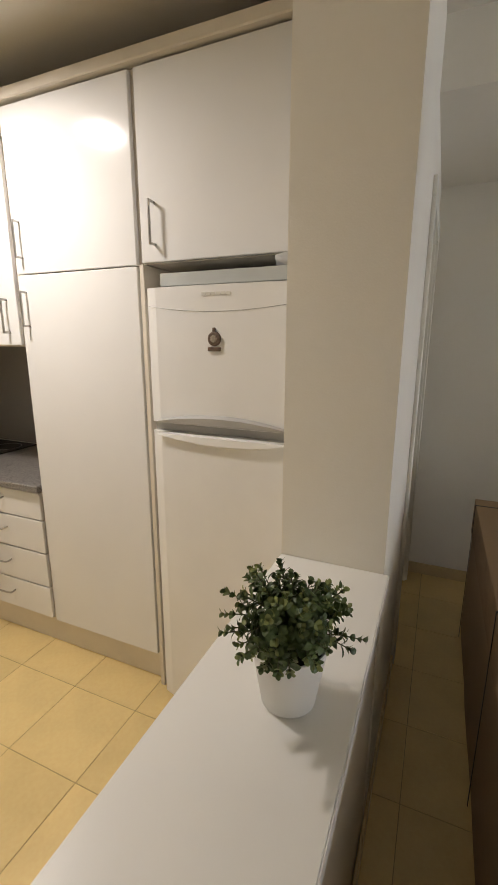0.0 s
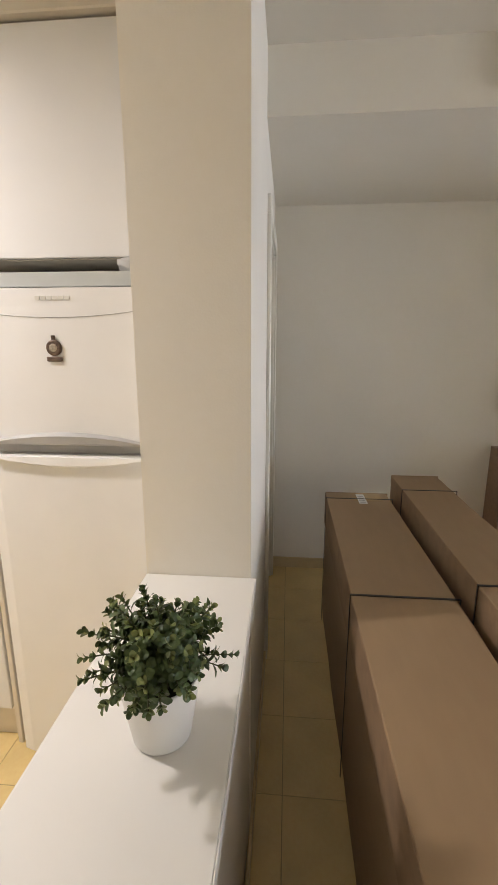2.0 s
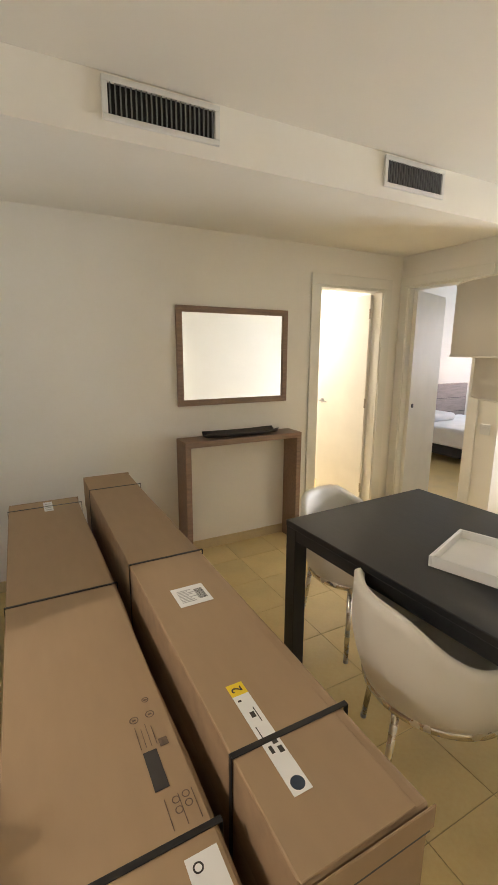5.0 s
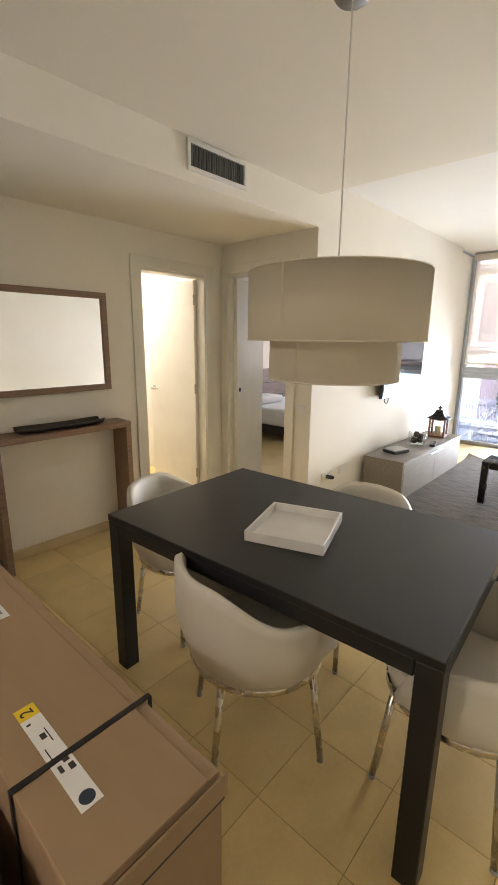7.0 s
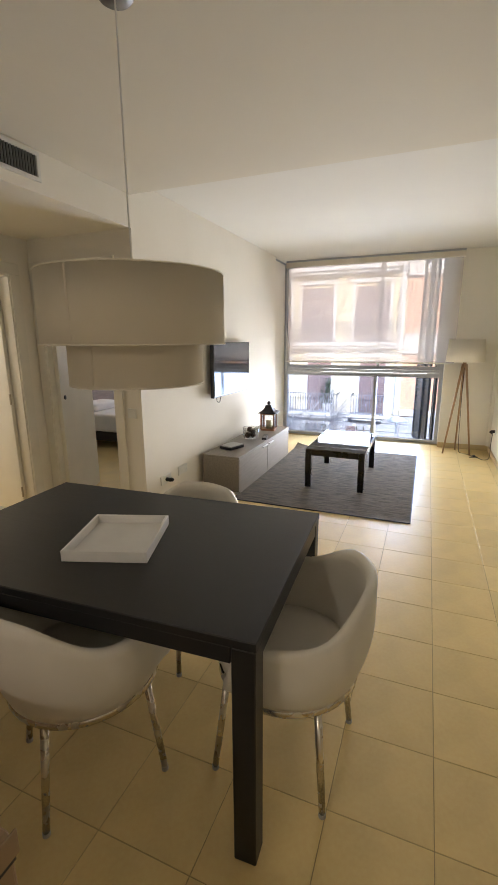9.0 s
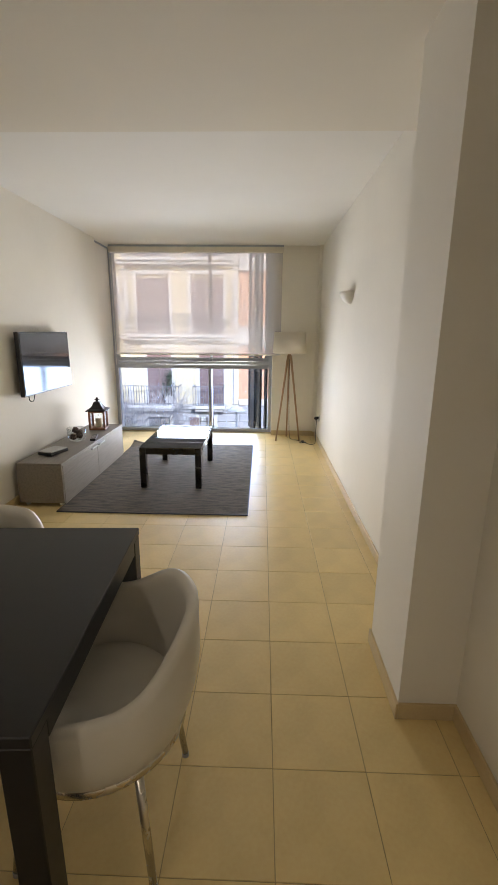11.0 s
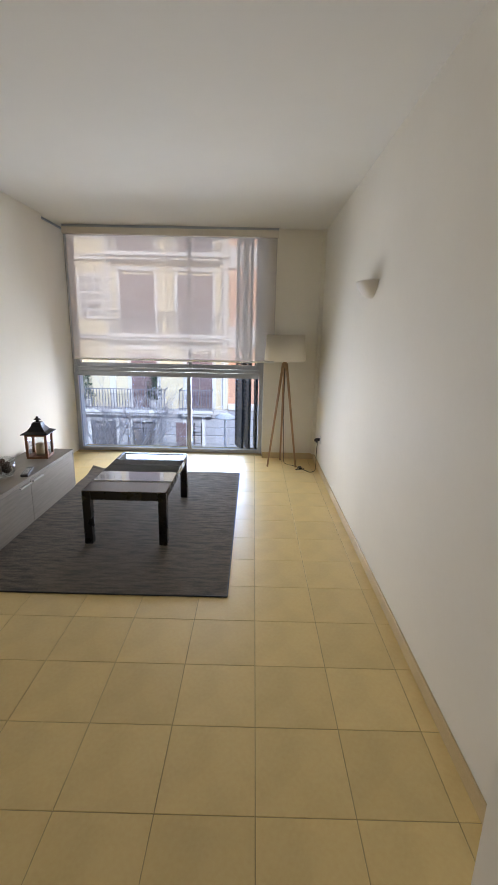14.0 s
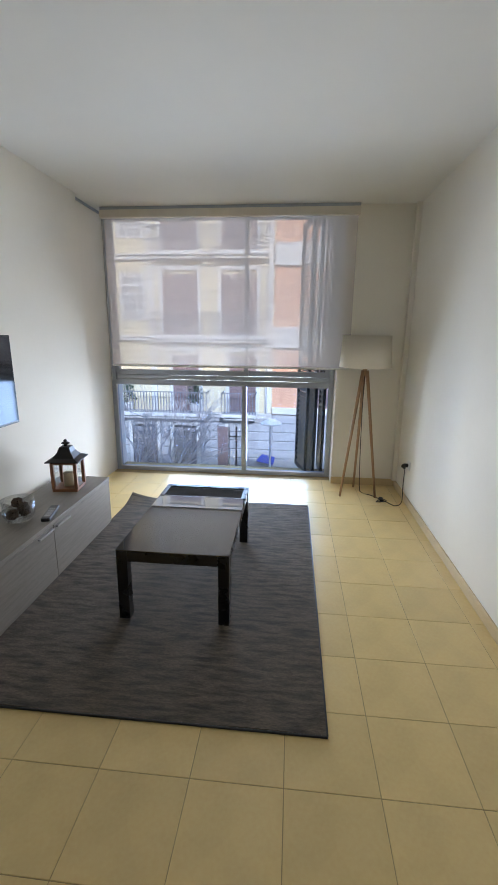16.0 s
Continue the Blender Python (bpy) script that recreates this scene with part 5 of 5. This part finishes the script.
for z in (-2.0, 1.42, 4.82):
    for y0 in (2.25, 4.85):
        opening(bA, y0, y0 + 1.55 if z > 0 else y0 + 1.2, z + 0.02, z + 2.55)
        if z > 0:
            balcony(bA, y0 - 0.45, y0 + 1.95, z)
    for y0 in (10.0, 12.4, 15.5, 18.2):
        opening(bA, y0, y0 + 1.5, z + 0.02, z + 2.55)
balcony(bA, 4.35, 9.0, -2.0)
balcony(bA, 2.15, 3.75, -2.0)
for z in (1.42, 4.82):
    w = thing("window", "", "", None)
    w.parent = bA
    part("panel", box(XF - 0.05, XF - 0.001, 7.15, 8.35, z + 0.6, z + 2.6, 0.01), F_STO, w)
    bm = bmesh.new()
    for a in range(3):
        for c in range(5):
            add_box(bm, XF - 0.08, XF - 0.051, 7.3 + 0.33 * a, 7.52 + 0.33 * a, z + 0.75 + 0.36 * c, z + 0.98 + 0.36 * c)
    part("ornament", bm, PAVE, w)
for y0, y1, z0, z1, k in ((2.75, 3.5, -4.6, -2.7, "glass"), (5.0, 6.1, -5.4, -2.7, "grey"), (6.9, 8.1, -5.4, -2.7, "grey"), (10, 11.3, -5.4, -2.7, "glass"), (12.5, 13.8, -5.4, -2.7, "shutter")):
    opening(bA, y0, y1, z0, z1, k)
part("shutter_leaf", box(XF - 0.12, XF - 0.07, 3.52, 4.0, -4.6, -2.7, 0), F_SHUT, bA)
part("downpipe", tube([(XF - 0.2, 1.72, -2.0), (XF - 0.2, 1.72, 11)], 0.045, 8), F_STO, bA)
part("roof", box(XF - 0.6, XF + 8, 1.4, 26, 12.0, 12.4, 0.02), F_STO, bA)
bB = thing("apartment_building", "peach stucco apartment building across the street", "building")
part("wall", box(XF, XF + 8, -30, 1.5, -2.1, 12, 0), F_PEA, bB, "peach stucco wall")
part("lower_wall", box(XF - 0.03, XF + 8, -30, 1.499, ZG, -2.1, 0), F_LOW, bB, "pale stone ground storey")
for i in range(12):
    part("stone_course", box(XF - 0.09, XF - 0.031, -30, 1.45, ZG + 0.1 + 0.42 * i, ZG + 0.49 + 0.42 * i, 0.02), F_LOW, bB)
for z in (-2.04, 0.9, 4.3, 7.7):
    part("string_course", box(XF - 0.2, XF - 0.001, -30, 1.499, z, z + 0.9 if z > 0 else z + 0.3, 0.02), F_STO, bB)
for y0 in (-1.9, -4.6, -7.4, -10.2):
    for z in (-1.7, 1.9, 5.3):
        opening(bB, y0, y0 + 1.4, z, z + 2.2)
part("roof", box(XF - 0.6, XF + 8, -30, 1.39, 12.0, 12.4, 0.02), F_STO, bB)
for y in (8.1, 4.95):
    sb = thing("potted_shrub", "small evergreen shrub in a pot on the balcony opposite", "plant", pose(XF - 0.4, y, -2.0))
    part("pot", lathe([(0, 0.001), (0.2, 0.001), (0.26, 0.4), (0.22, 0.42)], 14), F_STO, sb)
    rng = random.Random(int(y * 10))
    bm = bmesh.new()
    for i in range(260):
        h = rng.random()
        r = (0.42 - 0.25 * h) * math.sqrt(rng.random())
        a = rng.uniform(0, 6.28)
        p = Vector((r * math.cos(a), r * math.sin(a), 0.4 + 1.25 * h))
        q = [p + Vector((rng.uniform(-0.08, 0.08), rng.uniform(-0.08, 0.08), rng.uniform(-0.09, 0.09))) for _ in range(3)]
        bm.faces.new([bm.verts.new(v) for v in q])
    part("crown", bm, FOLI, sb, "dark green foliage")


def bare_tree(x, y, seed):
    t = thing("street_tree", "bare winter street tree with thin pale branches", "tree", pose(x, y, ZG))
    rng = random.Random(seed)
    trunk, crown = bmesh.new(), bmesh.new()
    tube(bend([(0, 0, 0), (0.05, 0.03, 1.6), (-0.04, 0.06, 3.2)], 4), [0.17, 0.165, 0.16, 0.155, 0.15, 0.14, 0.135, 0.13, 0.125], 10, trunk)

    def grow(p, d, length, r, depth):
        pts, q, e = [p], p, d
        for _ in range(3):
            e = (e + Vector((rng.uniform(-0.22, 0.22), rng.uniform(-0.22, 0.22), rng.uniform(-0.08, 0.2)))).normalized()
            q = q + e * length / 3
            pts.append(q)
        tube(pts, [r, r * 0.88, r * 0.75, r * 0.62], 5 if depth > 1 else 6, crown, False)
        if depth < 5:
            for k in range(3 if depth < 4 else 2 + (rng.random() < 0.6)):
                f = (e + Vector((rng.uniform(-0.85, 0.85), rng.uniform(-0.85, 0.85), rng.uniform(-0.25, 0.5)))).normalized()
                grow(pts[rng.choice((2, 3, 3))], f, length * rng.uniform(0.6, 0.82), r * 0.6, depth + 1)

    for k in range(5):
        a = 2 * math.pi * k / 5 + rng.uniform(-0.4, 0.4)
        grow(Vector((-0.04, 0.06, 3.0 + 0.08 * k)), Vector((0.6 * math.cos(a), 0.75 * math.sin(a), 0.75)).normalized(), 1.5, 0.05, 0)
    part("trunk", trunk, BARK, t, "grey mottled trunk", True)
    part("crown", crown, BARK, t, "bare thin branches")


bare_tree(15.6, 4.8, 3)
bare_tree(15.6, 13.0, 8)
sl = thing("street_lamp", "slim white street lamp", "street lamp", pose(17.0, 1.25, ZG))
part("pole", tube([(0, 0, 0), (0, 0.02, 5.9)], [0.05, 0.03], 10), PLASTW, sl)
part("head", lathe([(0, 6.1), (0.15, 6.07), (0.36, 5.95), (0.34, 5.92), (0.06, 5.9), (0.04, 5.85)], 24), PLASTW, sl, "", True)
bm = bmesh.new()
q = [bm.verts.new(v) for v in ((0, 0, 0), (-0.9, 0, -0.35), (-0.9, 1.3, -0.5), (0, 1.0, -0.1), (0, 0, 0.02), (-0.9, 0, -0.33), (-0.9, 1.3, -0.48), (0, 1.0, -0.08))]
bm.faces.new(q[:4]), bm.faces.new(q[:3:-1])
for k in range(4):
    bm.faces.new((q[k], q[(k + 1) % 4], q[4 + (k + 1) % 4], q[4 + k]))
solid("awning", bm, BLUE, "small blue fabric awning over the shop front opposite", "awning", pose(XF - 0.09, 1.3, -4.1, 18, 0, 0) @ Matrix.Scale(0.62, 4))

# ---- floor tiles ----
TS = 0.3365


def tiles(parent, x_off, y_off, x_range, y_range, skip):
    me = finish("tile", box(-TS / 2 + 0.0013, TS / 2 - 0.0013, -TS / 2 + 0.0013, TS / 2 - 0.0013, -0.008, 0.0, 0.001), TILE)
    for i in range(*x_range):
        for j in range(*y_range):
            x, y = x_off + (i + 0.5) * TS, y_off + (j + 0.5) * TS
            if skip(x, y):
                continue
            t = new("tile", me)
            t.parent = parent
            t.location = (x, y, 0.0004 * noise.noise(Vector((x * 3, y * 3, 1))))


def outside_main(x, y):
    if x < XL - 0.1 or x > 8.05:
        return True
    if y < (YR - 0.17 if x > 2.6 else -0.62):
        return True
    return y > (YM + 0.12 if x < XB + 0.1 else 2.75)


def outside_kitchen(x, y):
    return x > 0.24 or x < -2.4 or y > 2.4 or y < -0.5


tiles(floor, 2.842 - 8 * TS, 0.292 - 3 * TS, (0, 24), (0, 14), outside_main)
fk = structure("floor_kitchen", boxes([(-2.4, 0.1, -0.5, 2.4, -0.0022, -0.0018)]), GROUT, "beige square kitchen floor tiles", "floor")
tiles(fk, -0.576 - 6 * TS, 1.588 - 7 * TS, (0, 9), (0, 10), outside_kitchen)
structure("floor_bedroom", boxes([(XB + 0.06, 8.0, 2.68, 5.5, -0.005, 0.0)]), TILE, "beige bedroom floor", "floor")
structure("floor_bathroom", boxes([(2.4, XB, YM + 0.11, 5.4, -0.005, 0.0)]), TILE, "beige bathroom floor", "floor")
